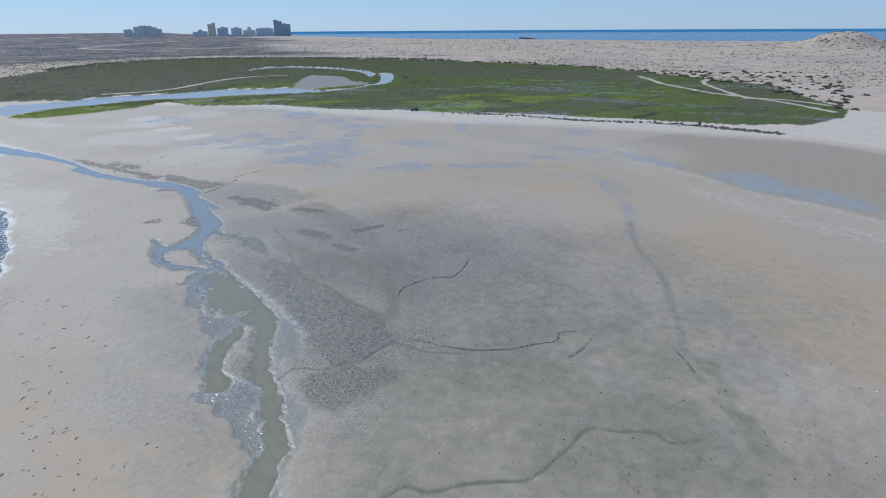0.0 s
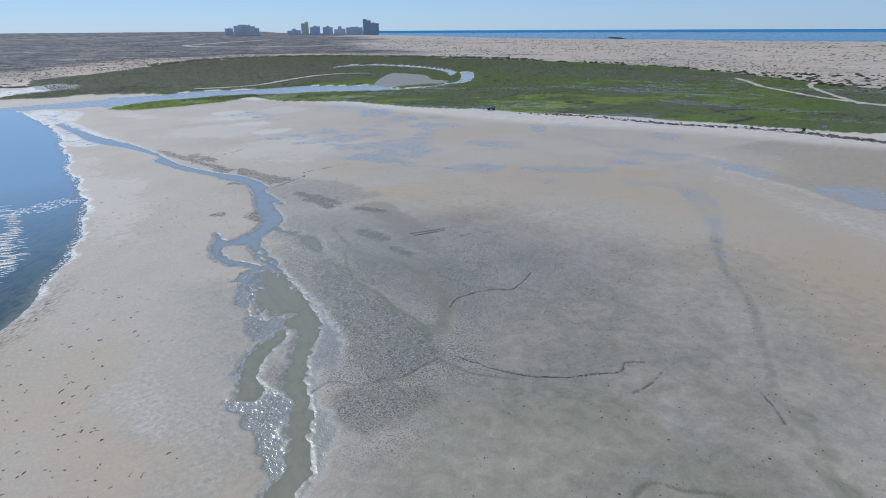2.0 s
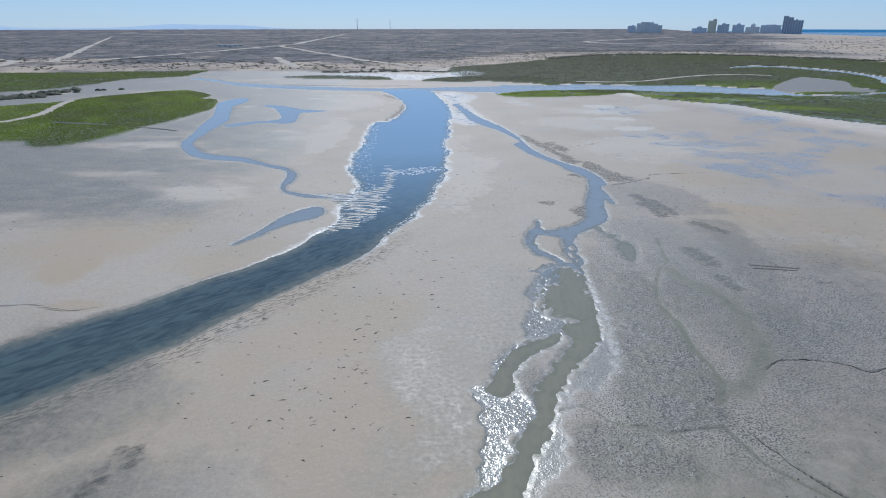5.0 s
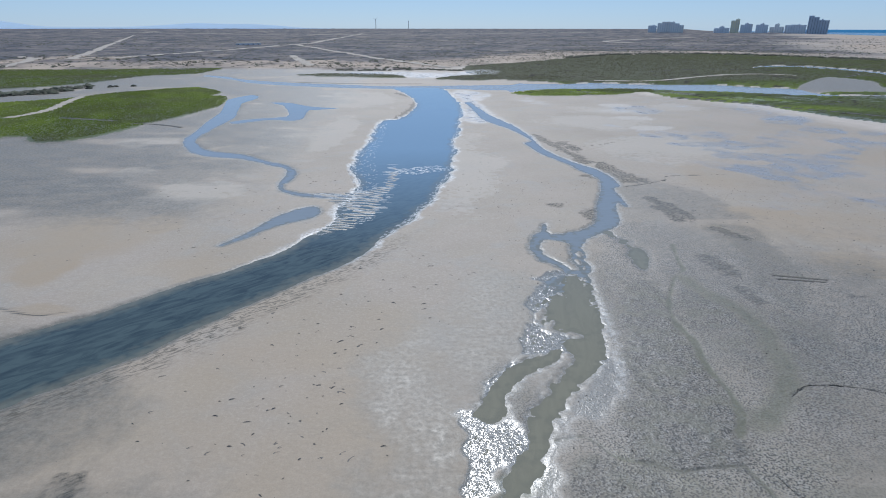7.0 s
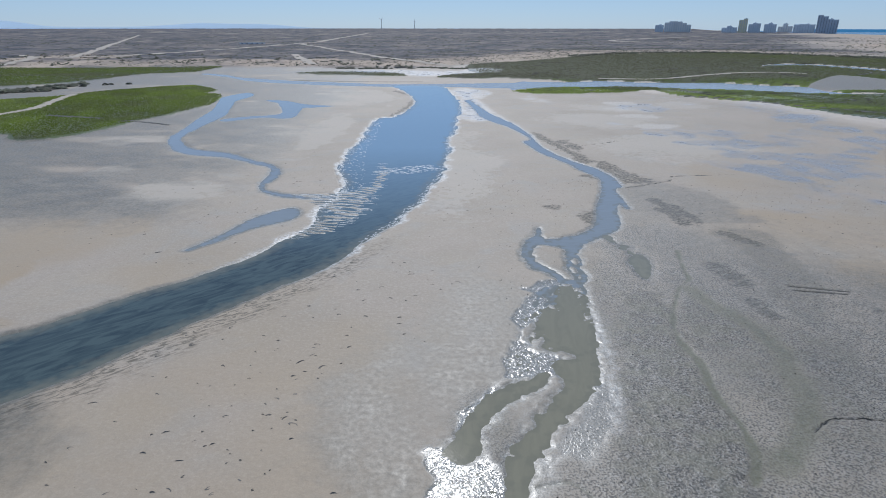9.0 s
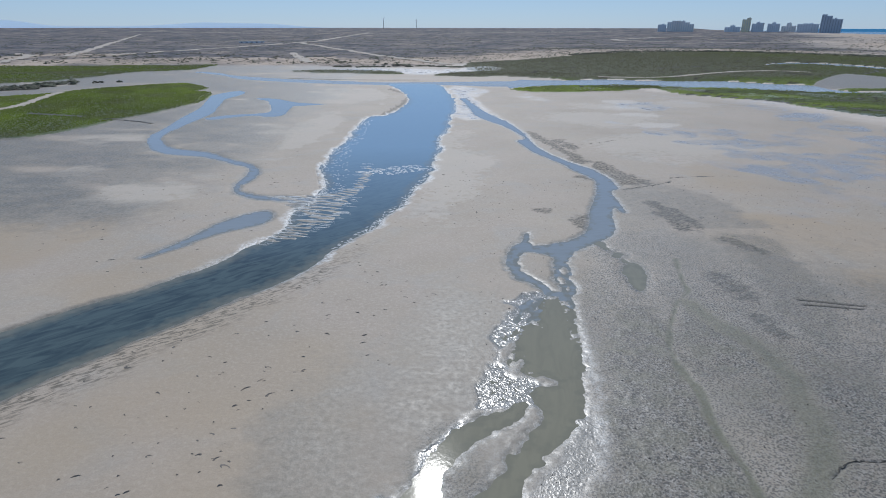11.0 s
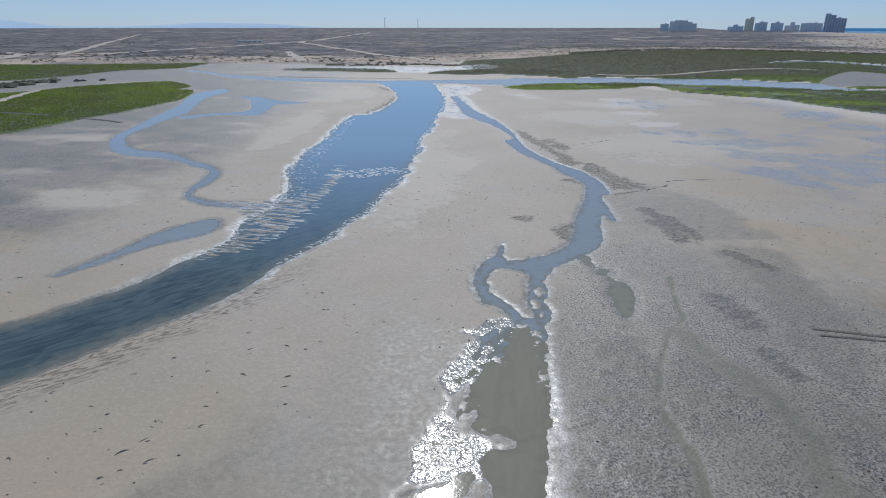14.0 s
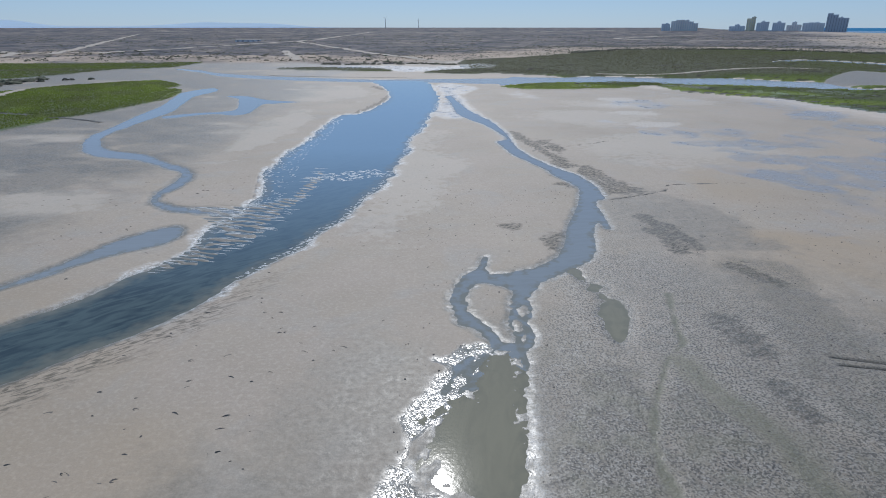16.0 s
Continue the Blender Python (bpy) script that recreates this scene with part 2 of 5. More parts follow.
TRACKS = [(pts(s), w) for s, w in (
    ("457,185 431,163 404,142 381.2,115.7 361.7,93.1 347.1,61.5 330.1,36.2 305.9,10.3", 2.4),
    ("477,131 437,123 401,104 359.5,75.1 340.1,60.9", 2.2), ("346.1,62.7 346.7,40.3 328.3,9.6", 2.0),
    ("98.0,387.8 136.0,384 173,409 211,436 248,446 268,431", 2.6),
    ("-290.1,1227.0 -186.1,954.9 -109.4,762.8 -57.4,632.5 -20.1,563.8 1.1,530.4", 4.5), ("-280.1,1355.5 -304.8,1962.5 -343.4,2986.3", 6), ("-421.5,652.5 -482.0,808.0 -643.0,1181.2 -1166.0,2391.9", 5),
    ("-407,527 -465,664 -511,716", 4.5), ("-196.5,761.9 -171.2,678.5 -143.6,590.9 -128.7,546.1", 4), ("-422.1,664.3 -390.7,689.4 -368.6,792.3 -329.2,952.6 -306.5,1153.5 -271.5,1310.1", 6.5),
    ("900,2100 420,1500 700,1250 1300,1350", 10), ("-1500,3000 -400,2700 900,3300", 22), ("-192.6,213.7 -189.8,223.5 -190.3,239.6 -197.5,264.5 -204.6,291.5", 2.5))]
# tidal gutters; the last line traces a bank's shadow on the far channel
GUTTERS_BANK_SHADE = [pts(s) for s in (
    "114.0,286.8 134.7,268.4 146.7,250.3 159.2,235.5 175.1,216.0 183.2,194.0", "266.8,322.8 295.6,330.6 317.2,312.6", "253.5,276.8 263.1,256.3 288.2,247.9",
    "198.0,142.4 212.2,138.8 239.0,139.7 262.2,136.2", "161.5,259.6 175.4,256.4 189.9,253.1", "412.9,339.1 441.5,341.2 462.0,328.3",
    "246.5,112.4 244.2,100.1 255.8,94.6 272.3,93.0", "-170.0,214.1 -163.3,212.5 -154.8,209.4 -144.3,206.3", "-132.9,199.1 -128.2,200.5 -120.5,197.6 -111.7,192.2",
    "330,270 350,250 372,262 400,240", "230,210 262,222 290,205", "300,420 330,450 320,480", "160,470 220,500 300,490", "380,190 410,210 450,205", "-109.1,383.5 -78.9,374.9 -48.3,370.7 -22.1,370.7")]
ARMS = [pts("26.5,62 24.5,54 23.8,50.6 21.7,48.2 19.7,44.6 16.4,37.3 15.6,32.3 15.9,28.6 15.0,21.4 15.2,17.0 14.3,13.2 12.6,10.1"), pts("22.6,47.5 23.4,43.0 24.6,39.2 25.8,35.2 26.0,30.6 25.2,27.4 24.2,23.5 22.6,19.5 20.0,16.0 15.9,12.0")]
EAST_FLAT = np.vstack([BAR[2:], pts("118,-60 150,-110 " + "206.3,-23.3 214.5,-2.0 217.3,22.2 203.5,46.0 175.1,51.6 157.3,51.6")])
DARK_SPOTS = [(14.3, 83, 3, 6), (33, 110, 7, 5), (33, 83, 2.5, 7), (24, 152, 3, 16), (33, 117, 3, 9), (44, 40, 3, 5), (25, 128, 4, 7)]
# weed streaks; the last one is the dark jagged margin of the eroded bank
WEED_AND_BANK_STREAKS = [(pts(s), w) for s, w in (("38.6,70.8 39.3,68.2 41.1,65.0", 1.1), ("29.8,55.5 30.2,52.7 30.6,49.4", 1.5), ("29.5,43.7 29.6,41.6 29.6,39.7 29.9,38.6", 0.9),
    ("32.0,85.2 33.6,81.6 36.6,80.8", 1.0), ("31.7,128 33.2,118 36.6,108", 1.5), ("33.3,92 33.8,84 33.2,76", 1.2), ("20.8,174 24,153 28,134", 1.2), ("-37.3,313.9 -25.1,288.2 -24.1,257.1 -27.1,233.2 -30.8,211.2", 1.6))]
# the spot at (-22, 4) darkens the near sand for lens vignetting
OCHRE_SPOTS = [(-81, 66, 14, 12), (89, 56, 32, 16), (108, 22, 25, 22), (171, -3, 28, 40), (84, -9, 26, 24), (79, -31, 20, 20), (60, 70, 20, 12), (-50, 8, 22, 16), (-22, 4, 14, 14), (-36, 34, 12, 20), (-24, 30, 9, 14), (-50, 54, 9, 14), (130, 130, 30, 14), (60, 110, 12, 14)]
BLUE_SPOTS = [(82, 167, 14, 9), (95, 122, 11, 16), (120, 106, 10, 12), (172, 112, 6, 16), (86, 88, 20, 4), (108, 60, 14, 5), (154, 36, 9, 9), (172, 36, 9, 7), (115, 172, 10, 8), (67, 194, 14, 7), (98, 24, 5, 6), (135, 150, 9, 7), (150, 90, 8, 9), (72, 145, 12, 5), (60, 220, 14, 6)]
# the last three spots put lens vignetting into the near-left sand
GREY_SPOTS = [(-8, 34, 8, 20), (-18, 14, 7, 15), (-4, 19, 4.5, 7.5), (28, 60, 10, 14), (4, 26, 10, 18), (8, 2, 16, 18), (30, 12, 16, 18), (44, 38, 12, 18), (36, 92, 9, 18), (-140, 100, 40, 20), (-56, 12, 12, 9), (-44, -3, 10, 7), (-60, 26, 9, 6)]
PALE_SPOTS = [(60, 150, 25, 20), (72, 240, 24, 14), (48, 205, 22, 18), (-8, 130, 9, 50), (100, 250, 16, 16)]
# patches: centre, half width, half depth and bearing of the width
OCHRE_EAST = pts("98,61,33.9,15.9,-0.84 105,38,19.1,12.8,-0.84 177,10,22.4,24.8,-0.85 164,-17,14.5,27.3,-0.84 141,-11,16.6,10.0,-0.84 55,76,13.6,8.6,-0.84 74,-13,17.1,14.2,-0.83 65,-30,14.6,13.7,-0.83 55,50,10.7,6.7,-0.84 53,-39,9.4,14.8,-0.83")
SHEET_EAST = pts("130,180,8.0,7.4,-0.86 145,177,4.4,5.8,-0.86 92,125,9.3,10.2,-0.85 112,142,5.1,11.2,-0.85 101,159,10.6,7.2,-0.85 82,154,8.8,10.3,-0.85 70,114,13.0,4.5,-0.85 106,65,13.2,4.1,-0.84 157,122,3.9,12.8,-0.86 180,79,7.0,8.9,-0.85 117,109,12.8,7.0,-0.85 83,176,9.4,7.3,-0.85 127,60,7.5,3.7,-0.85 106,23,3.3,12.9,-0.84")
DAMP_EAST = pts("33,24,12.5,15.5,-0.83 24,29,7.1,11.6,-0.83 34,4,10.2,12.2,-0.83 27,-10,8.7,6.9,-0.83 18,2,7.3,5.2,-0.83 41,87,10.5,9.8,-0.84 36,60,7.8,8.1,-0.84")
OLIVE_EAST = pts("2,-9,9.5,9.1,-0.83 16,-15,7.5,6.4,-0.83 1,3,4.2,5.2,-0.83 16,-28,5.4,4.1,-0.83 -1,-20,7.1,2.3,-0.82 -12,1,3.0,9.7,-0.82")
SALT_NORTH = pts("70,236,8.2,6.0,-0.01 69,214,9.9,6.9,-0.01 68,189,9.6,5.7,-0.01 76,314,13.0,6.4,-0.00 73,257,8.2,6.9,-0.00 123,307,9.6,9.8,-0.00")
SHEET_NORTH = pts("69,176,9.0,11.7,-0.01 134,185,6.3,9.4,-0.01 120,160,2.6,10.0,-0.01 97,134,10.1,8.4,-0.01 131,209,11.6,11.1,-0.01 77,138,10.0,6.4,-0.01 90,154,14.5,5.5,-0.01 85,115,11.6,7.5,-0.01 77,121,9.1,7.0,-0.01 73,156,9.1,5.4,-0.01 79,242,10.4,13.0,-0.00 127,160,7.5,10.2,-0.01")
PALE_WEST = pts("-96,118,4.4,19.4,-0.01 -71,99,14.1,12.4,-0.01 -102,104,13.3,8.9,-0.01 -71,172,11.7,22.8,-0.01 -99,247,13.1,27.5,-0.00 -52,184,8.2,44.9,-0.01 -59,281,26.4,39.9,-0.00 -111,162,11.1,11.7,-0.01")
GREY_WEST = pts("-127,145,18.6,10.3,-0.01 -122,125,12.1,10.1,-0.01 -101,143,10.1,13.7,-0.01 -82,115,8.6,11.1,-0.01 -76,150,7.0,7.8,-0.01 -97,190,6.3,21.0,-0.01 -141,173,11.6,10.8,-0.01 -79,204,13.4,19.6,-0.01 -88,94,12.4,9.8,-0.01")
OCHRE_WEST = pts("-81,66,8.8,11.6,-0.01 -79,53,5.2,8.6,-0.01 -81,76,4.3,5.7,-0.01 -69,38,4.4,2.3,-0.01 -70,75,6.4,7.8,-0.01")
SAND_WEST = pts("-460,664,25.1,111.6,0.01 -366,507,24.5,36.0,0.00 -404,689,32.6,45.8,0.01 -266,590,34.1,68.0,0.01 -195,581,45.0,64.0,0.01 -135,591,34.3,64.7,0.01 -101,591,28.7,41.5,0.01")
GULLY = pts("-49,2,1.4,3.3,-0.05 -48,5,2.2,2.3,-0.05 -49,0,1.0,2.3,-0.05")


SMOOTHED = {}


def smooth_line(p, n=4, closed=False):
    """Catmull-Rom through the plan's points, each line worked out once."""
    key = (p.tobytes(), n, closed)
    if key not in SMOOTHED:
        SMOOTHED[key] = spline(p, n, closed)
    return SMOOTHED[key]


def spline(p, n, closed):
    q = np.vstack([p[-1], p, p[0], p[1]]) if closed else np.vstack([2 * p[0] - p[1], p, 2 * p[-1] - p[-2]])
    out = []
    for i in range(1, len(q) - 2):
        for k in range(n):
            t = k / n
            a, b, c, d = q[i - 1], q[i], q[i + 1], q[i + 2]
            out.append(0.5 * (2 * b + (c - a) * t + (2 * a - 5 * b + 4 * c - d) * t * t + (3 * b - a - 3 * c + d) * t ** 3))
    if not closed:
        out.append(p[-1])
    return np.array(out)


def line_distance(P, line, reach, closed=False):
    """Distance of the points P to a line, up to reach."""
    out = np.full(len(P), float(reach))
    near = np.where((P[:, 0] > line[:, 0].min() - reach) & (P[:, 0] < line[:, 0].max() + reach) & (P[:, 1] > line[:, 1].min() - reach) & (P[:, 1] < line[:, 1].max() + reach))[0]
    if not len(near):
        return out
    near = near[np.argsort(P[near, 1], kind="stable")]
    x, y = P[near, 0].copy(), P[near, 1].copy()
    best = np.full(len(near), float(reach) ** 2)
    ends = np.roll(line, -1, axis=0) if closed else line[1:]
    for a, b in zip(line, ends):
        i, j = np.searchsorted(y, (min(a[1], b[1]) - reach, max(a[1], b[1]) + reach))
        if i == j:
            continue
        s = i + np.flatnonzero(abs(x[i:j] - (a[0] + b[0]) / 2) < reach + abs(a[0] - b[0]) / 2)
        d = b - a
        u, v = x[s] - a[0], y[s] - a[1]
        t = np.clip((u * d[0] + v * d[1]) / max(d @ d, 1e-9), 0, 1)
        best[s] = np.minimum(best[s], (u - t * d[0]) ** 2 + (v - t * d[1]) ** 2)
    out[near] = np.sqrt(best)
    return out


def inside(P, poly):
    r = np.zeros(len(P), bool)
    near = np.where((P[:, 0] > poly[:, 0].min()) & (P[:, 0] < poly[:, 0].max()) & (P[:, 1] > poly[:, 1].min()) & (P[:, 1] < poly[:, 1].max()))[0]
    if not len(near):
        return r
    x, y = P[near, 0], P[near, 1]
    c = np.zeros(len(near), bool)
    for a, b in zip(poly, np.roll(poly, -1, axis=0)):
        if a[1] == b[1]:
            continue
        c ^= ((a[1] > y) != (b[1] > y)) & (x < (b[0] - a[0]) * (y - a[1]) / (b[1] - a[1]) + a[0])
    r[near] = c
    return r


def region(P, poly, reach, n=3):
    """Signed distance to a closed outline, negative inside."""
    line = smooth_line(poly, n, True)
    d = line_distance(P, line, reach, True)
    return np.where(inside(P, line), -d, d)


LATTICES = {}


def lattice(seed):
    if seed not in LATTICES:
        LATTICES[seed] = np.random.default_rng(1000 + seed).uniform(-1, 1, 256 * 256).astype(np.float32)
    return LATTICES[seed]


def rough(P, size, seed=1, octaves=3, stretch=1.0):
    """Smooth noise from about -1 to 1 with lumps of that size in metres."""
    out, amp, total = np.zeros(len(P), np.float32), 1.0, 0.0
    qx, qy = P[:, 0].astype(np.float32), P[:, 1].astype(np.float32)
    for o in range(octaves):
        if stretch == 1.0:
            ca, sa = np.float32(math.cos(0.6 + 1.3 * o + seed)), np.float32(math.sin(0.6 + 1.3 * o + seed))
            px, py = qx * ca - qy * sa, qx * sa + qy * ca
        else:
            px, py = qx + qy * np.float32(0.21 * (o + 1)), qy
        x, y = px * np.float32(1 / size) + np.float32(911.3), py * np.float32(1 / (size * stretch)) + np.float32(907.7)
        ix, iy = np.floor(x).astype(np.int32), np.floor(y).astype(np.int32)
        fx, fy = (x - ix).astype(np.float32), (y - iy).astype(np.float32)
        fx, fy = fx * fx * (3 - 2 * fx), fy * fy * (3 - 2 * fy)
        table = lattice(seed + o * 17)
        x0, x1, y0, y1 = ix & 255, (ix + 1) & 255, (iy & 255) << 8, ((iy + 1) & 255) << 8
        a, b = table[y0 + x0], table[y1 + x0]
        a += (table[y0 + x1] - a) * fx
        b += (table[y1 + x1] - b) * fx
        out += amp * (a + (b - a) * fy)
        total += amp
        amp *= 0.5
        size *= 0.5
    return out / total * 1.4


def step(a, b, x):
    t = np.clip((x - a) / (b - a), 0, 1)
    return t * t * (3 - 2 * t)


def spots(P, rows, seed):
    """Soft irregular patches: centre and half sizes."""
    out = np.zeros(len(P))
    w = P + np.stack([rough(P, 14, seed) * 7, rough(P, 14, seed + 5) * 7], 1)
    for x, y, a, b in rows:
        near = np.where((abs(w[:, 0] - x) < 2.4 * a) & (abs(w[:, 1] - y) < 2.4 * b))[0]
        r2 = ((w[near, 0] - x) / a) ** 2 + ((w[near, 1] - y) / b) ** 2
        out[near] = np.maximum(out[near], np.exp(-r2 * r2 * 0.9))
    return out


def blobs(P, rows, seed):
    """Ragged patches along their own bearing, with fairly crisp edges."""
    out = np.zeros(len(P))
    wob = rough(P, 8, seed, 4) * 0.42
    for x, y, a, b, turn in rows:
        reach = 1.7 * max(a, b)
        near = np.where((abs(P[:, 0] - x) < reach) & (abs(P[:, 1] - y) < reach))[0]
        dx, dy = P[near, 0] - x, P[near, 1] - y
        u, v = (dx * math.cos(turn) + dy * math.sin(turn)) / a, (dy * math.cos(turn) - dx * math.sin(turn)) / b
        out[near] = np.maximum(out[near], step(1.12, 0.74, np.hypot(u, v) + wob[near]))
    return out


def axis(bands, far, grow_lo, grow_hi):
    """Grid lines: bands of (start, end, spacing), then growing out to the horizon."""
    mid = []
    for lo, hi, fine in bands:
        mid += list(np.arange(lo, hi - fine * 0.4, fine))
    up, s = [mid[-1]], bands[-1][2]
    while up[-1] < far:
        s *= grow_hi
        up.append(up[-1] + s)
    down, s = [mid[0]], bands[0][2]
    while down[-1] > -far:
        s *= grow_lo
        down.append(down[-1] - s)
    return np.array(down[:0:-1] + mid + up[1:])


LEVEL = -0.08


def marsh_cover(P):
    """How much marsh grows at P, from 0 to 1, and how green it is."""
    wob = rough(P, 9, 31) * 3.5 + rough(P, 30, 37) * 5
    east = np.vstack([BEACH_EDGE, DUNE_EDGE[::-1], [[20, 420], [60, 385], [100, 345]]])
    d = np.minimum.reduce([region(P, east, 60) + wob * 0.6, region(P, MARSH_LEFT, 60) + wob * 0.35, region(P, MARSH_BACK, 60) + wob * 0.5,
                           region(P, MARSH_MID, 40) + wob * 0.5, region(P, MARSH_MID_EAST, 40) + wob * 0.5, region(P, MARSH_STRIP, 40) + wob * 0.4, region(P, MARSH_SPIT, 40) + wob * 0.2])
    green = np.clip(0.55 + rough(P, 60, 41, 5, 0.6) * 1.35 + rough(P, 14, 44, 4, 2.0) * 0.45, 0, 1)
    front = np.exp(-(line_distance(P, smooth_line(BEACH_EDGE, 2), 180) / 90) ** 2)
    dull = step(380, 520, P[:, 1] + 0.15 * P[:, 0]) * 0.65
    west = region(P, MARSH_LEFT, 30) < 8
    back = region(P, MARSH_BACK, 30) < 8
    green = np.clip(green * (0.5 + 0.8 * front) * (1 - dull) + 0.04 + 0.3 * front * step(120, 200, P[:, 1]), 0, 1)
    # west marsh is backlit; that darkness is put into its green
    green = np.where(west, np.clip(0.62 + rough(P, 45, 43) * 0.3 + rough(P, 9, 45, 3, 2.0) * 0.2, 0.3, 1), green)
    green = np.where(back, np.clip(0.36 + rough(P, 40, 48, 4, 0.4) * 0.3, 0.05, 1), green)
    green *= 1 - 0.5 * step(150, 60, P[:, 1]) * step(150, 230, P[:, 0])
    heath = step(340, 220, P[:, 0] - 0.1 * (P[:, 1] - 400) + rough(P, 60, 49) * 50) * step(360, 410, P[:, 1]) * step(-60, 0, P[:, 0])
    green = green * (1 - 0.95 * heath)
    d = np.maximum(d, -region(P, MUD_BANK, 40) - 1.0)
    return d, green


def lay_of_land(P):
    """Heights and the covers of the ground at the points P."""
    out = {}
    fine = rough(P, 1.6, 3)
    edge = fine * 0.35 + rough(P, 5, 4) * 0.35
    river = region(P, np.vstack([RIVER_LEFT, RIVER_RIGHT[::-1]]), 40, 3)
    bodies = {
        "river": river + edge * 0.8 + rough(P, 4.5, 111, 3) * 1.1 * step(85, 120, P[:, 1]),
        "west_creek": np.minimum.reduce([region(P, CREEK_LEFT, 20), region(P, LOBE_POOL, 20)]) + edge,
        "slough": region(P, SLOUGH, 15) + edge * 0.7,
        "stream": np.minimum.reduce([region(P, STREAM, 12), region(P, LOOP, 12)] + [line_distance(P, smooth_line(c), 12) - 0.3 for c in BRAIDS]) + edge * 0.55 + rough(P, 1.0, 110, 2) * 0.35 * step(85, 65, P[:, 1]),
        "pool": np.minimum(region(P, POOL, 12), region(P, BRANCH, 12)) + edge * 0.6 + rough(P, 1.1, 109, 2) * 0.4,
        "pond": np.minimum(region(P, POND, 10), line_distance(P, smooth_line(POND_TAIL), 10) - 0.25 + rough(P, 1.2, 9) * 1.0) + edge * 0.8,
        "far_creek": np.minimum(region(P, FAR_WATER, 40), region(P, FAR_CHANNEL, 40)) + edge * 1.5 + 1.4,
    }
    sea = region(P, np.vstack([SHORE, [[9000, -4900], [9000, 4900]]]), 400, 2)
    bodies["sea"] = sea
    wet_near = np.minimum.reduce([bodies[k] for k in ("river", "west_creek", "slough", "stream", "pool", "pond")])

    z = 0.035 + rough(P, 22, 11) * 0.02 + rough(P, 3, 12) * 0.008
    # beach berm, marsh table, dunes
    flat_d = line_distance(P, smooth_line(FLAT_EDGE), 60)
    east_land = inside(P, np.vstack([FLAT_EDGE, [[3000, -500], [3000, 900], [100, 900], [60, 400]]]))
    berm = np.where(east_land, step(0, 14, flat_d), 0)
    marsh_d, green = marsh_cover(P)
    marsh = step(0.9, -0.9, marsh_d)
    z += berm * (0.55 + rough(P, 6, 13) * 0.08) + marsh * 0.55 * (1 - 0.6 * berm)
    far = np.hypot(P[:, 0], P[:, 1])
    dune_line = line_distance(P, smooth_line(DUNE_EDGE, 2), 130)
    beyond = np.where(inside(P, np.vstack([DUNE_EDGE, [[328, -900], [3000, -900], [3000, 4900], [-4900, 4900], [-4900, 470], [-436, 471], [-215, 520], [-40, 500]]])), 1.0, 0.0)
    dunes = beyond * (1 - marsh)
    z += dunes * (0.7 + np.clip(rough(P, 26, 15), -0.3, 1) * 1.0) * step(0, 30, dune_line)
    east_sand = beyond * step(-120, 120, P[:, 0] * 0.86 - P[:, 1] * 0.5 - 60 + rough(P, 200, 16) * 120)
    z += east_sand * np.clip(rough(P, 120, 18), 0, 1) * 3.0
    h = np.hypot((P[:, 0] - 1215) / 110, (P[:, 1] - 175) / 62)
    z += 29 * np.exp(-h ** 2 * 1.2) * (1 + rough(P, 60, 19) * 0.25)
    h2 = np.hypot((P[:, 0] - 1180) / 130, (P[:, 1] - 285) / 60)
    z += 6 * np.exp(-h2 ** 2) * (1 + rough(P, 50, 20) * 0.3)
    z += 16 * step(2600, 4700, far) * step(40, 300, sea) * step(-200, 600, P[:, 1])
    # sand bar in the east
    bar = line_distance(P, smooth_line(BAR), 40)
    z += 0.22 * np.exp(-(bar / 7) ** 2)
    # hummocky mud
    lumpy = rough(P, 2.5, 52) * 1.2
    hummock = np.maximum.reduce([step(1.2, -1.2, region(P, poly, 12) + lumpy) * k for poly, k in ((HUMMOCK_FAN, 1.0), (HUMMOCK_LOW, 0.9), (HUMMOCK_MID, 0.85), (HUMMOCK_EAST, 0.4))]
                                + [spots(P, [(10, 40, 5, 16), (-4, 18, 3.8, 7.5), (24, 26, 8, 10)], 51) * 0.6])
    z += hummock * np.clip(rough(P, 0.9, 21, 2), -0.2, 1) * 0.055
    z += hummock * 0.02
    arm = np.zeros(len(P))
    for c, w in zip(ARMS, (0.38, 1.3)):
        arm = np.maximum(arm, step(w * 1.9, w * 0.4, line_distance(P, smooth_line(c, 5), 6) + rough(P, 3, 22) * 0.35) * (0.8 if w < 1 else 0.66))
    hummock *= 1 - arm
    z -= arm * 0.03
    # erosion cracks, rills, tyre ruts
    crack = np.zeros(len(P))
    for c in CRACKS:
        d = line_distance(P, smooth_line(c, 6), 6) + abs(rough(P, 1.4, 23)) * 0.22
        crack = np.maximum(crack, step(0.27, 0.05, d))
    rill = np.zeros(len(P))
    for c in RILLS:
        d = line_distance(P, smooth_line(c, 6), 6) + rough(P, 1.4, 23) * 0.12
        rill = np.maximum(rill, 0.9 * step(0.36, 0.1, d))
    rut = np.zeros(len(P))
    for c in TYRES:
        rut = np.maximum(rut, step(0.3, 0.1, line_distance(P, c, 4)))
    gutter = np.zeros(len(P))
    for c in GUTTERS_BANK_SHADE:
        d = line_distance(P, smooth_line(c, 5), 8) + rough(P, 5, 24) * 0.5
        gutter = np.maximum(gutter, step(2.2, 0.9, d))
    gutter = np.maximum(gutter, np.maximum(step(0.034, 0.014, abs(rough(P, 48, 46, 2, 1.6) - 0.05)), 0.8 * step(0.045, 0.02, abs(rough(P, 30, 50, 3, 0.6) + 0.1))) * step(-2, -8, marsh_d) * (P[:, 0] > 0))
    z -= gutter * 0.22 * marsh
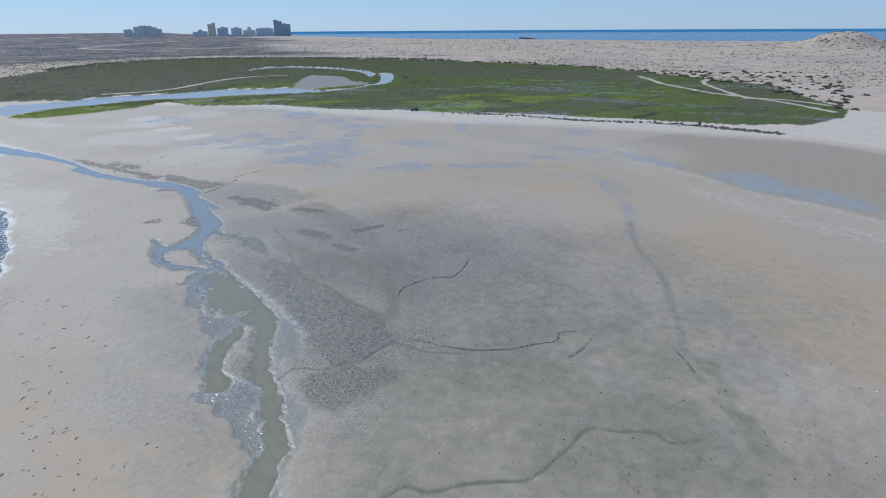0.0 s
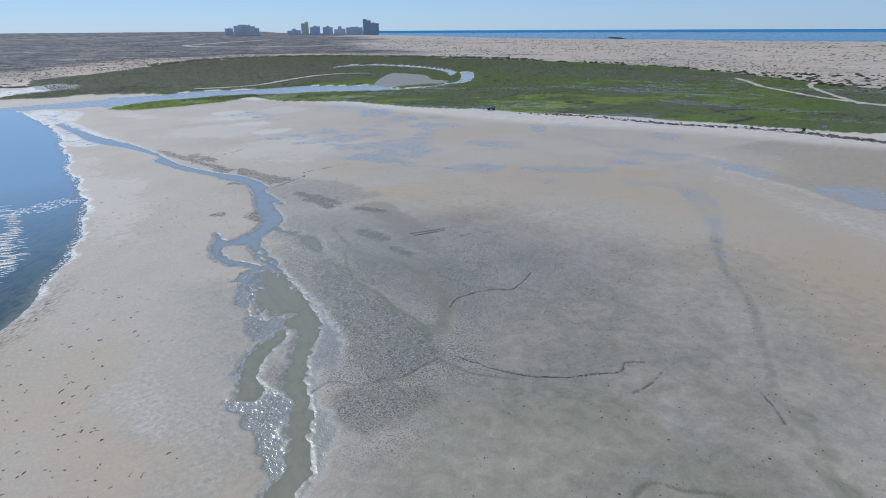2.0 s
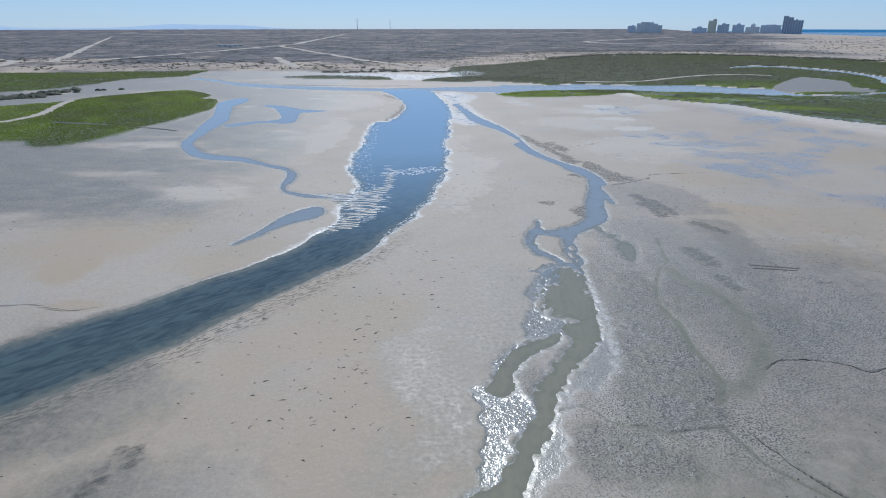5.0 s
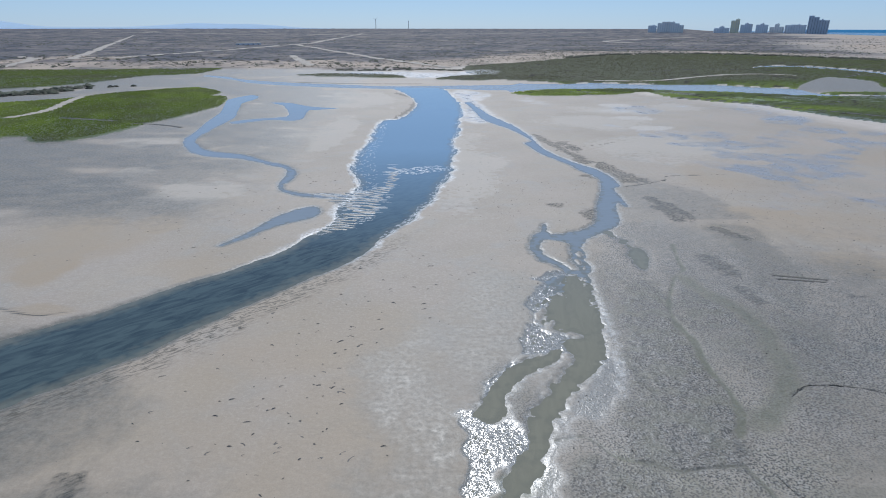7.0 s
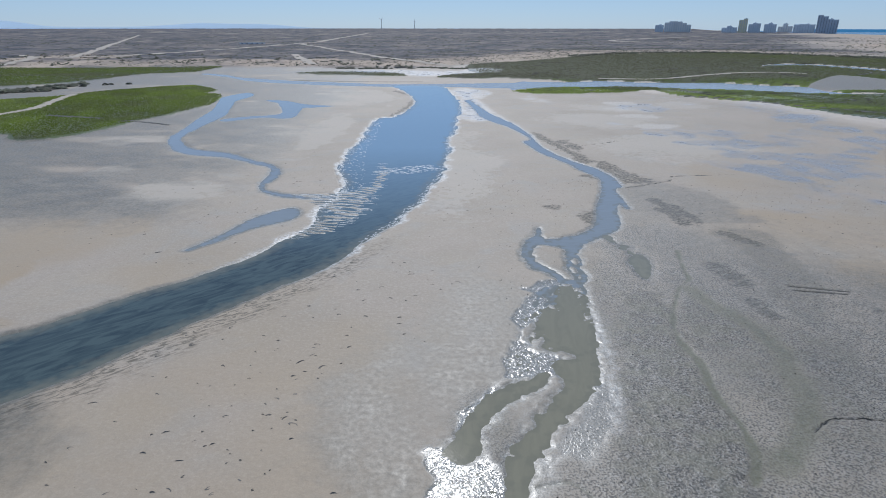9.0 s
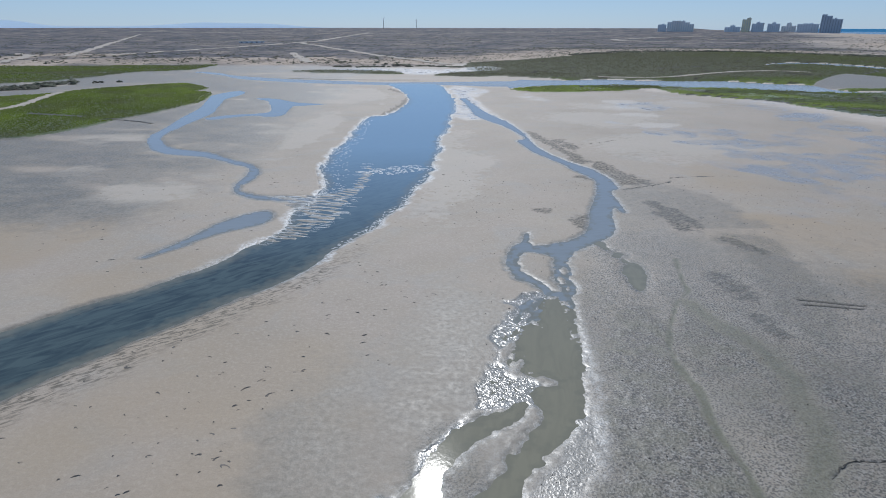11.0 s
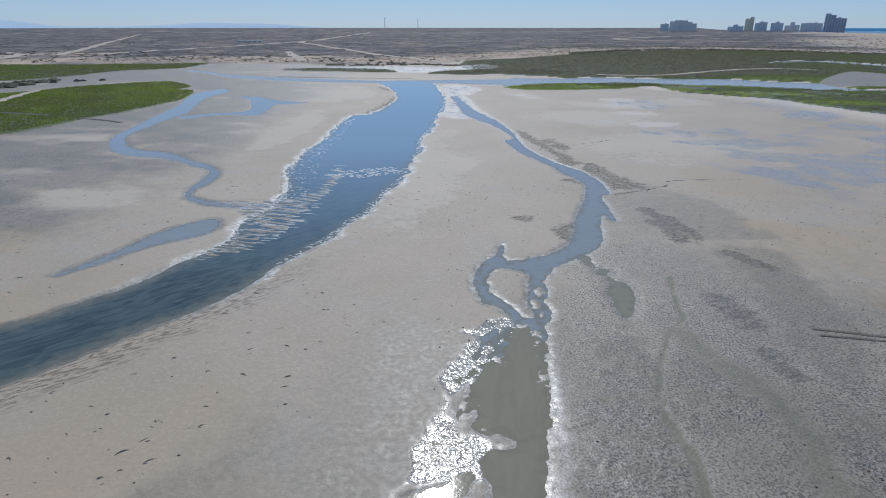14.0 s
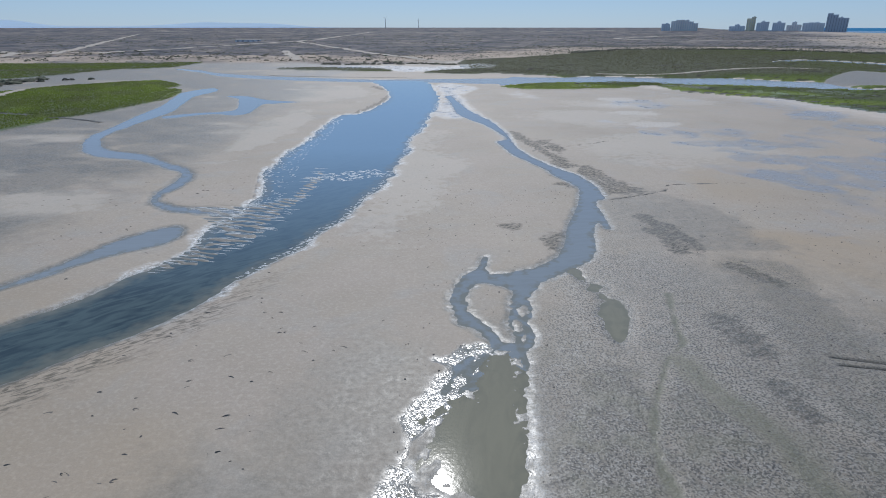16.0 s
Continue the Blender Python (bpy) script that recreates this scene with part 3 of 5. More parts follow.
    z -= crack * 0.10 + rill * 0.06 + rut * 0.10
    # river bank ripples
    bank = step(6.5, 3, river + rough(P, 4, 26) * 1.5) * step(-0.3, 0.6, river) * step(80, 50, P[:, 1]) * (P[:, 1] < 90 + P[:, 0])
    z += bank * np.clip(rough(P, 0.8, 25, 2), -0.1, 1) * 0.05
    riffle = step(1.5, -1.5, region(P, RIFFLE, 12) + rough(P, 4, 33) * 1.5)
    # puddled mud: the water table stands in its hollows
    film = np.maximum(step(0.6, -0.6, region(P, FILM_LEFT, 10) + edge * 2.2 + rough(P, 3.5, 47) * 1.6), step(0.5, -1.3, region(P, FILM_RIGHT, 10) + edge * 2) * 0.6)
    sheen = np.maximum(step(3, -3, region(P, SHEEN, 30)), step(6, -4, region(P, SALT_FLAT, 60) + rough(P, 20, 35) * 4))
    cells = rough(P, 0.62, 27, 2)
    z = np.where(film > 0.05, z * (1 - film) + film * (LEVEL - 0.003 + abs(cells) * 0.03), z)
    # islets in the pool's upper reach
    isle = step(-2.2, -0.3, bodies["pool"]) * step(0.6, -0.4, bodies["pool"]) * step(26, 34, P[:, 1] - 0.9 * P[:, 0]) * step(0.30, 0.55, cells * 0.8 + rough(P, 2.2, 28) * 0.5)
    # channels
    depth = {"river": (1.1, 0.16), "west_creek": (0.35, 0.07), "slough": (0.25, 0.08), "stream": (0.3, 0.12), "pool": (0.22, 0.12), "pond": (0.15, 0.08), "far_creek": (0.6, 0.06)}
    for k, (deep, slope) in depth.items():
        s = bodies[k]
        z = np.where(s < 4, np.minimum(z, np.maximum(LEVEL - deep, LEVEL + s * slope)), z)
    z = np.maximum(z, np.where(isle > 0.02, LEVEL - 0.04 + isle * 0.075, -99))
    ripple = LEVEL - 0.006 + 0.05 * np.sin((P[:, 1] * 0.8 + P[:, 0] * 0.25 + rough(P, 5, 29) * 1.2) * 4.2) + rough(P, 2, 34) * 0.02
    z = np.where(riffle > 0, np.maximum(z * (1 - riffle) + riffle * ripple, ripple - (1 - riffle) * 0.3), z)
    z = np.where(sea < 60, np.minimum(z, np.maximum(-4, 0.4 + sea * 0.02)), z)
    out["z"] = z
    # covers
    out["marsh"] = np.clip(marsh * step(-0.5, 1.5, bodies["far_creek"]), 0, 1)
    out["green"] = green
    out["dunes"] = np.clip(east_sand * (0.85 + rough(P, 90, 61) * 0.4), 0, 1)
    out["scrub"] = np.clip(beyond - out["dunes"], 0, 1)
    strip = np.exp(-(dune_line / 60) ** 2) * beyond
    belt = np.exp(-((P[:, 1] - np.interp(P[:, 0], [-420, -250, -100, 20], [560, 565, 545, 540]) + rough(P, 40, 64) * 25) / 55) ** 2) * step(120, 30, P[:, 0]) * step(-520, -380, P[:, 0])
    strip = np.maximum(strip, belt * beyond)
    strip = np.maximum(strip, step(150, 70, dune_line + rough(P, 30, 65, 3, 0.4) * 25) * beyond * 0.9)
    strip = np.maximum(strip, blobs(P, SAND_WEST, 66) * beyond)
    out["dunes"] = np.clip(np.maximum(out["dunes"], strip * (0.95 + rough(P, 30, 62) * 0.5)), 0, 1)
    out["beach"] = np.clip(berm * (1 - beyond) * step(-3, 6, region(P, MUD_BANK, 20)), 0, 1)
    track = np.zeros(len(P))
    for line, w in TRACKS:
        track = np.maximum(track, step(w * 1.1, w * 0.6, line_distance(P, smooth_line(line, 2), w * 3)))
    out["track"] = track
    runnel = line_distance(P, smooth_line(RUNNEL), 14)
    wid = np.interp(P[:, 1], [-40, -20, 0, 15], [2.4, 1.6, 1.2, 2.0])
    fan = step(1.5, -3, region(P, OLIVE_FAN, 12) + rough(P, 3, 88, 4) * 2.5)
    blue = spots(P, BLUE_SPOTS, 71)
    head = step(1.5, -2.5, region(P, RUNNEL_HEAD, 20) + rough(P, 6, 76) * 1.5)
    blue = np.maximum(blue * 0.6, np.maximum(blobs(P, SHEET_EAST, 171), blobs(P, SHEET_NORTH, 172)))
    puddle = np.maximum(np.maximum(step(2, -1, np.minimum(region(P, BAR_PUDDLE, 20), region(P, BAR_POOL, 20)) + rough(P, 6, 72) * 2), head * 0.75), 0.8 * step(0.1, 1.0, blue + rough(P, 12, 73, 5, 2.5) * 0.7 * np.clip(blue * 4, 0, 1)) + 0.6 * step(0.12, 0.8, rough(P, 24, 74, 4, 2.2)) * step(60, 110, P[:, 1] + 0.45 * P[:, 0]) * step(20, 45, P[:, 0]) * (P[:, 1] < 300))
    grey = np.maximum.reduce([spots(P, GREY_SPOTS, 75), blobs(P, GREY_WEST, 173) * 0.8, blobs(P, DAMP_EAST, 174) * 0.9])
    stream_x = np.interp(P[:, 1], [-40, -10, 0, 20, 40, 60, 80, 100, 130, 160, 220], [-44, -18, -9, 1, 8, 10, 20, 29, 26, 20, 14])
    mudflat = step(-5, 6, P[:, 0] - stream_x + rough(P, 9, 101) * 4) * step(78, 26, np.hypot(P[:, 0] - 14, (P[:, 1] - 18) * 0.7) + rough(P, 25, 102, 4) * 14)
    westflat = step(-48, -72, P[:, 0] + rough(P, 14, 103) * 6) * step(66, 90, P[:, 1]) * step(-0.95, -0.1, rough(P, 22, 104, 4, 0.6))
    wet = np.maximum.reduce([mudflat * (0.49 + 0.18 * rough(P, 8, 105, 4)), westflat * (0.68 + 0.16 * rough(P, 6, 106, 4, 0.5)), step(3, -3, region(P, MUD_BANK, 20)) * 0.7, grey * np.where(P[:, 0] < -45, 0.68, 0.54), 0.56 * np.exp(-(runnel / (wid * 0.9)) ** 2), step(1.4, 0.1, wet_near) * 0.9, film, crack, rill, rut * 0.8, arm])
    out["wet"] = np.clip(wet * (1 - beyond), 0, 1)
    out["sheet"] = np.clip(np.maximum(puddle * 0.9, sheen * 0.7), 0, 1)
    out["olive"] = np.clip(np.maximum(arm, spots(P, [(25, -18, 42, 20), (6, -12, 14, 10), (26, -30, 14, 12), (44, -12, 16, 14), (12, 0, 10, 6)], 77) * 0.5), 0, 1)
    out["olive"] = np.maximum.reduce([out["olive"], blobs(P, OLIVE_EAST, 175) * 0.85, fan * 0.9])
    out["wet"] = np.maximum(out["wet"], np.maximum(fan * 0.6, out["olive"] * 0.45))
    east_flat = step(1.2, -1.2, region(P, EAST_FLAT, 20) + rough(P, 12, 80) * 0.8)
    east_flat *= step(6, 34, np.hypot(P[:, 0] - 152, P[:, 1] - 46))
    out["ochre"] = np.clip(np.maximum.reduce([spots(P, OCHRE_SPOTS, 79) * 0.8, blobs(P, OCHRE_EAST, 176), blobs(P, OCHRE_WEST, 177), east_flat * 0.7]), 0, 1)
    out["wet"] = np.maximum(out["wet"], east_flat * 0.3)
    low_bar = line_distance(P, smooth_line(BAR_LOW), 30)
    out["pale"] = np.clip(np.maximum.reduce([spots(P, PALE_SPOTS, 81), blobs(P, PALE_WEST, 178) * 0.9, blobs(P, SALT_NORTH, 179), 0.65 * np.exp(-(bar / 3.5) ** 2), 0.5 * np.exp(-(low_bar / 6) ** 2)]), 0, 1)
    out["algae"] = np.clip(spots(P, DARK_SPOTS, 83) * step(-0.8, 0.25, rough(P, 2.6, 84)), 0, 1)
    out["algae"] = np.maximum(out["algae"], 0.1 * np.exp(-(runnel / (wid * 0.8)) ** 2) * step(2, -12, P[:, 1]) * step(-0.7, 0.5, rough(P, 2.2, 87)))
    comb = rough(P @ np.array([[0.8, 0.6], [-0.6, 0.8]]), 1.1, 86, 3, 0.3)
    for c, w in WEED_AND_BANK_STREAKS:
        d = line_distance(P, smooth_line(c, 5), 8)
        out["algae"] = np.maximum(out["algae"], step(w * 1.9, w * 0.7, d + comb * w * 0.9) * (0.7 + 0.3 * step(-0.3, 0.3, comb)))
    out["hummock"] = np.clip(hummock, 0, 1)
    out["rugged"] = mudflat * step(-6, 8, P[:, 1] - 0.25 * P[:, 0] + rough(P, 10, 107) * 5) * step(80, 50, P[:, 0] + 0.4 * P[:, 1]) * (0.8 + 0.3 * rough(P, 6, 108))
    out["crack"] = np.clip(np.maximum(crack, rut), 0, 1)
    out["gutter"] = gutter
    out["film"] = film
    out["bank"] = bank
    out["algae"] = np.maximum(out["algae"], blobs(P, GULLY, 180) * 0.6)
    out["smooth"] = np.maximum(arm, rill * 0.65)
    rim_r = step(1.6, 0.3, bodies["river"] + rough(P, 2.5, 95) * 0.9) * step(-0.8, 0.2, bodies["river"]) * step(45, 75, P[:, 1] + 0.5 * (P[:, 0] + 40))
    rim_s = np.minimum.reduce([bodies[k] for k in ("west_creek", "stream", "pool", "slough")]) + rough(P, 1.5, 96) * 0.5
    out["rim"] = np.clip(np.maximum(rim_r, (0.28 + 0.4 * step(80, 110, P[:, 1]) * step(0, 10, P[:, 0])) * step(0.7, 0.1, rim_s)), 0, 1)
    out["rim"] = np.maximum(out["rim"], 0.12 * step(2.6, 0.4, bodies["pool"] + rough(P, 2.0, 98) * 0.9) * step(-0.2, 0.3, bodies["pool"]))
    out["rim"] = np.maximum.reduce([out["rim"], 0.34 * step(0.8, -0.3, region(P, POOL_RIM, 8) + rough(P, 1.2, 99) * 0.6) * step(-0.3, 0.2, bodies["pool"]), blobs(P, SALT_NORTH, 179) * 0.35])
    # sun glitter of the wet sheen is painted white through the rim
    out["rim"] = np.maximum(out["rim"], sheen * 0.45 * step(-0.7, 0.5, rough(P, 5, 97, 3, 2.0)))
    return out, bodies


# ---- materials ----
def material(name, rough_value=0.8, metal=0.0):
    m = bpy.data.materials.new(name)
    m.use_nodes = True
    b = m.node_tree.nodes["Principled BSDF"]
    b.inputs["Roughness"].default_value = rough_value
    b.inputs["Metallic"].default_value = metal
    return m, m.node_tree.nodes, m.node_tree.links, b


def add(nodes, kind, **values):
    n = nodes.new(kind)
    for k, v in values.items():
        n.inputs[k].default_value = v
    return n


def noise_node(nodes, links, vector, scale, detail=4.0, distortion=0.0):
    n = add(nodes, "ShaderNodeTexNoise", Scale=scale, Detail=detail, Distortion=distortion)
    links.new(vector, n.inputs["Vector"])
    return n.outputs["Fac"]


def span(nodes, links, value, lo, hi, out_lo=0.0, out_hi=1.0):
    n = nodes.new("ShaderNodeMapRange")
    for i, v in enumerate((lo, hi, out_lo, out_hi)):
        n.inputs[i + 1].default_value = v
    links.new(value, n.inputs[0])
    return n.outputs[0]


def calc(nodes, links, op, a, b):
    n = nodes.new("ShaderNodeMath")
    n.operation = op
    for i, v in enumerate((a, b)):
        if isinstance(v, (int, float)):
            n.inputs[i].default_value = v
        else:
            links.new(v, n.inputs[i])
    return n.outputs[0]


def blend(nodes, links, fac, a, b):
    n = nodes.new("ShaderNodeMix")
    n.data_type = "RGBA"
    if isinstance(fac, (int, float)):
        n.inputs[0].default_value = fac
    else:
        links.new(fac, n.inputs[0])
    for i, v in ((6, a), (7, b)):
        if isinstance(v, tuple):
            n.inputs[i].default_value = (*v, 1)
        else:
            links.new(v, n.inputs[i])
    return n.outputs[2]


def field(nodes, name):
    n = nodes.new("ShaderNodeAttribute")
    n.attribute_name = name
    return n.outputs["Fac"]


def ground_material():
    m, N, L, b = material("tidal_ground")
    pos = N.new("ShaderNodeNewGeometry").outputs["Position"]
    grain = noise_node(N, L, pos, 9.0, 6)
    small = noise_node(N, L, pos, 1.7, 6)
    mid = noise_node(N, L, pos, 0.23, 6)
    broad = noise_node(N, L, pos, 0.035, 5)
    huge = noise_node(N, L, pos, 0.006, 6)
    sand = blend(N, L, span(N, L, broad, 0.35, 0.65), (0.355, 0.295, 0.224), (0.435, 0.362, 0.278))
    sand = blend(N, L, span(N, L, mid, 0.35, 0.7, 0, 0.5), sand, (0.40, 0.345, 0.28))
    sand = blend(N, L, span(N, L, noise_node(N, L, pos, 0.06, 4, 0.5), 0.42, 0.62, 0, 0.55), sand, (0.43, 0.355, 0.287))
    sand = blend(N, L, span(N, L, noise_node(N, L, pos, 0.11, 5, 0.8), 0.52, 0.68, 0, 0.5), sand, (0.37, 0.345, 0.305))
    sand = blend(N, L, span(N, L, noise_node(N, L, pos, 0.75, 9, 0.4), 0.45, 0.62, 0, 0.28), sand, (0.35, 0.29, 0.222))
    sand = blend(N, L, span(N, L, noise_node(N, L, pos, 2.4, 7), 0.5, 0.64, 0, 0.3), sand, (0.55, 0.475, 0.385))
    ragged = noise_node(N, L, pos, 0.55, 9, 0.5)
    pale = calc(N, L, "MULTIPLY", span(N, L, calc(N, L, "ADD", field(N, "pale"), span(N, L, ragged, 0.3, 0.7, -0.4, 0.4)), 0.3, 0.75), span(N, L, field(N, "pale"), 0.03, 0.2))
    sand = blend(N, L, calc(N, L, "MULTIPLY", pale, 0.5), sand, (0.53, 0.47, 0.39))
    ochre = calc(N, L, "MULTIPLY", field(N, "ochre"), span(N, L, broad, 0.3, 0.65, 0.25, 0.85))
    sand = blend(N, L, ochre, sand, (0.40, 0.305, 0.198))
    mud = blend(N, L, span(N, L, small, 0.35, 0.65), (0.152, 0.133, 0.099), (0.222, 0.197, 0.151))
    mud = blend(N, L, calc(N, L, "MULTIPLY", field(N, "olive"), 0.9), mud, (0.175, 0.168, 0.098))
    wet = field(N, "wet")
    wet_fac = span(N, L, calc(N, L, "ADD", wet, span(N, L, ragged, 0.3, 0.7, -0.14, 0.14)), 0.1, 0.8)
    col = blend(N, L, wet_fac, sand, mud)
    col = blend(N, L, calc(N, L, "MULTIPLY", field(N, "smooth"), 0.62), col, (0.135, 0.132, 0.078))
    lump = calc(N, L, "MULTIPLY", field(N, "hummock"), span(N, L, small, 0.42, 0.62, 0, 0.5))
    col = blend(N, L, calc(N, L, "MULTIPLY", field(N, "hummock"), 0.62), col, (0.112, 0.097, 0.071))
    col = blend(N, L, lump, col, (0.11, 0.105, 0.09))
    comb = N.new("ShaderNodeMapping")
    comb.vector_type = "TEXTURE"
    comb.inputs["Rotation"].default_value = (0, 0, radians(40))
    comb.inputs["Scale"].default_value = (1.6, 0.45, 1)
    L.new(pos, comb.inputs["Vector"])
    alg = calc(N, L, "MULTIPLY", span(N, L, calc(N, L, "ADD", field(N, "algae"), span(N, L, ragged, 0.3, 0.7, -0.3, 0.3)), 0.25, 0.7), span(N, L, small, 0.38, 0.55, 0.45, 1.0))
    alg = calc(N, L, "MULTIPLY", calc(N, L, "MULTIPLY", alg, span(N, L, field(N, "algae"), 0.05, 0.3)), span(N, L, noise_node(N, L, comb.outputs["Vector"], 1.1, 6, 0.4), 0.42, 0.53, 0.5, 1.0))
    col = blend(N, L, alg, col, (0.055, 0.05, 0.036))
    sheet = span(N, L, calc(N, L, "ADD", field(N, "sheet"), span(N, L, noise_node(N, L, pos, 0.16, 8, 0.6), 0.3, 0.7, -0.5, 0.5)), 0.05, 1.0)
    sheet = calc(N, L, "MULTIPLY", sheet, span(N, L, field(N, "sheet"), 0.04, 0.25))
    col = blend(N, L, calc(N, L, "MULTIPLY", sheet, 0.6), col, (0.27, 0.25, 0.225))
    beach = blend(N, L, span(N, L, mid, 0.3, 0.7), (0.52, 0.44, 0.36), (0.60, 0.52, 0.43))
    col = blend(N, L, field(N, "beach"), col, beach)
    soil = blend(N, L, span(N, L, field(N, "green"), 0, 0.45), (0.118, 0.115, 0.075), (0.085, 0.115, 0.03))
    soil = blend(N, L, span(N, L, field(N, "green"), 0.45, 1.0), soil, (0.19, 0.245, 0.035))
    soil = blend(N, L, span(N, L, broad, 0.3, 0.7, 0, 0.5), soil, (0.10, 0.11, 0.06))
    soil = blend(N, L, field(N, "gutter"), soil, (0.05, 0.047, 0.035))
    turf = span(N, L, calc(N, L, "ADD", field(N, "marsh"), span(N, L, ragged, 0.3, 0.7, -0.22, 0.22)), 0.42, 0.58)
    col = blend(N, L, turf, col, soil)
    # the plain's blue cast is distant haze mixed into the scrub colour
    scrub = blend(N, L, span(N, L, noise_node(N, L, pos, 0.09, 9), 0.42, 0.6), (0.050, 0.058, 0.074), (0.148, 0.148, 0.160))
    scrub = blend(N, L, span(N, L, huge, 0.54, 0.62, 0, 0.45), scrub, (0.25, 0.22, 0.20))
    col = blend(N, L, field(N, "scrub"), col, scrub)
    dune = blend(N, L, span(N, L, noise_node(N, L, pos, 0.04, 7), 0.45, 0.7), (0.52, 0.42, 0.33), (0.40, 0.33, 0.26))
    col = blend(N, L, field(N, "dunes"), col, dune)
    # cracks and ruts: wet mud, with the trench shade put into the colour
    col = blend(N, L, calc(N, L, "MULTIPLY", field(N, "crack"), 0.9), col, (0.085, 0.078, 0.068))
    col = blend(N, L, span(N, L, grain, 0.42, 0.62, 0, 0.13), col, (0.17, 0.152, 0.13))
    speck = noise_node(N, L, pos, 4.6, 7)
    web = noise_node(N, L, pos, 2.1, 7, 0.9)
    ridge = calc(N, L, "ABSOLUTE", calc(N, L, "SUBTRACT", web, 0.5), 0)
    film = field(N, "film")
    calm = calc(N, L, "SUBTRACT", 1.0, calc(N, L, "MULTIPLY", field(N, "smooth"), 0.85))
    coarse = calc(N, L, "MULTIPLY", calm, calc(N, L, "MAXIMUM", field(N, "hummock"), calc(N, L, "ADD", calc(N, L, "MULTIPLY", wet_fac, 0.12), calc(N, L, "MULTIPLY", field(N, "rugged"), 0.9))))
    lines = calc(N, L, "MULTIPLY", span(N, L, ridge, 0.0, 0.05, 1, 0), coarse)
    col = blend(N, L, calc(N, L, "MULTIPLY", lines, 0.5), col, (0.46, 0.44, 0.40))
    pock = calc(N, L, "MULTIPLY", span(N, L, speck, 0.51, 0.56), calc(N, L, "MULTIPLY", calc(N, L, "ADD", calc(N, L, "MULTIPLY", coarse, 0.95), 0.03), calc(N, L, "SUBTRACT", 1.0, sheet)))
    col = blend(N, L, pock, col, (0.055, 0.05, 0.042))
    col = blend(N, L, calc(N, L, "MULTIPLY", field(N, "hummock"), span(N, L, noise_node(N, L, pos, 0.35, 4), 0.45, 0.62, 0, 0.4)), col, (0.175, 0.165, 0.105))
    rings = calc(N, L, "ABSOLUTE", calc(N, L, "SUBTRACT", noise_node(N, L, pos, 1.9, 3, 1.6), 0.5), 0)
    thread = calc(N, L, "MULTIPLY", span(N, L, rings, 0.006, 0.03, 1, 0), film)
    col = blend(N, L, calc(N, L, "MULTIPLY", film, span(N, L, rings, 0.03, 0.1, 0, 0.6)), col, (0.17, 0.168, 0.145))
    col = blend(N, L, calc(N, L, "MULTIPLY", thread, 0.7), col, (0.36, 0.35, 0.325))
    dots = calc(N, L, "MULTIPLY", span(N, L, noise_node(N, L, pos, 8.0, 4), 0.49, 0.54), calc(N, L, "MULTIPLY", film, 0.75))
    col = blend(N, L, dots, col, (0.33, 0.325, 0.30))
    weedy = calc(N, L, "MULTIPLY", span(N, L, noise_node(N, L, comb.outputs["Vector"], 1.3, 6, 0.6), 0.47, 0.6), calc(N, L, "MULTIPLY", field(N, "bank"), 0.75))
    col = blend(N, L, weedy, col, (0.085, 0.075, 0.052))
    # white edges: salt crust and foam, plus sun glitter put into the colour
    glitter_crust = calc(N, L, "MULTIPLY", field(N, "rim"), calc(N, L, "MULTIPLY", span(N, L, noise_node(N, L, pos, 1.5, 6), 0.42, 0.56, 0.2, 0.9), span(N, L, noise_node(N, L, pos, 7.0, 4), 0.44, 0.54, 0.35, 1.0)))
    col = blend(N, L, glitter_crust, col, (0.78, 0.77, 0.74))
    L.new(col, b.inputs["Base Color"])
    damp = calc(N, L, "MULTIPLY", wet_fac, span(N, L, small, 0.35, 0.65, 0.6, 1.0))
    r = span(N, L, damp, 0, 1, 0.72, 0.38)
    r2 = calc(N, L, "MULTIPLY", r, span(N, L, sheet, 0, 1, 1.0, 0.35))
    r3 = calc(N, L, "ADD", calc(N, L, "MULTIPLY", r2, calc(N, L, "SUBTRACT", 1.0, film)), calc(N, L, "MULTIPLY", film, span(N, L, rings, 0.01, 0.08, 0.13, 0.24)))
    L.new(r3, b.inputs["Roughness"])
    dry_land = calc(N, L, "MAXIMUM", field(N, "marsh"), calc(N, L, "MAXIMUM", field(N, "scrub"), field(N, "dunes")))
    spec = calc(N, L, "ADD", span(N, L, dry_land, 0, 1, 0.4, 0.02), calc(N, L, "ADD", calc(N, L, "MULTIPLY", film, span(N, L, rings, 0.01, 0.06, 0.15, 0.0)), calc(N, L, "ADD", calc(N, L, "MULTIPLY", sheet, 0.25), calc(N, L, "MULTIPLY", coarse, 0.22))))
    L.new(spec, b.inputs["Specular IOR Level"])
    bump = N.new("ShaderNodeBump")
    bump.inputs["Distance"].default_value = 0.05
    amount = calc(N, L, "ADD", calc(N, L, "MULTIPLY", speck, calc(N, L, "ADD", calc(N, L, "MULTIPLY", calc(N, L, "MAXIMUM", film, coarse), 1.2), 0.3)), small)
    swell = calc(N, L, "ADD", calc(N, L, "MULTIPLY", noise_node(N, L, pos, 2.1, 1.0, 1.4), 1.9), calc(N, L, "MULTIPLY", noise_node(N, L, pos, 5.0, 1.0, 0.5), 0.3))
    amount = calc(N, L, "ADD", calc(N, L, "MULTIPLY", amount, calc(N, L, "SUBTRACT", 1.0, film)), calc(N, L, "MULTIPLY", swell, film))
    L.new(amount, bump.inputs["Height"])
    calmer = calc(N, L, "MULTIPLY", span(N, L, sheet, 0, 1, 0.7, 0.03), span(N, L, film, 0, 1, 1.0, 0.85))
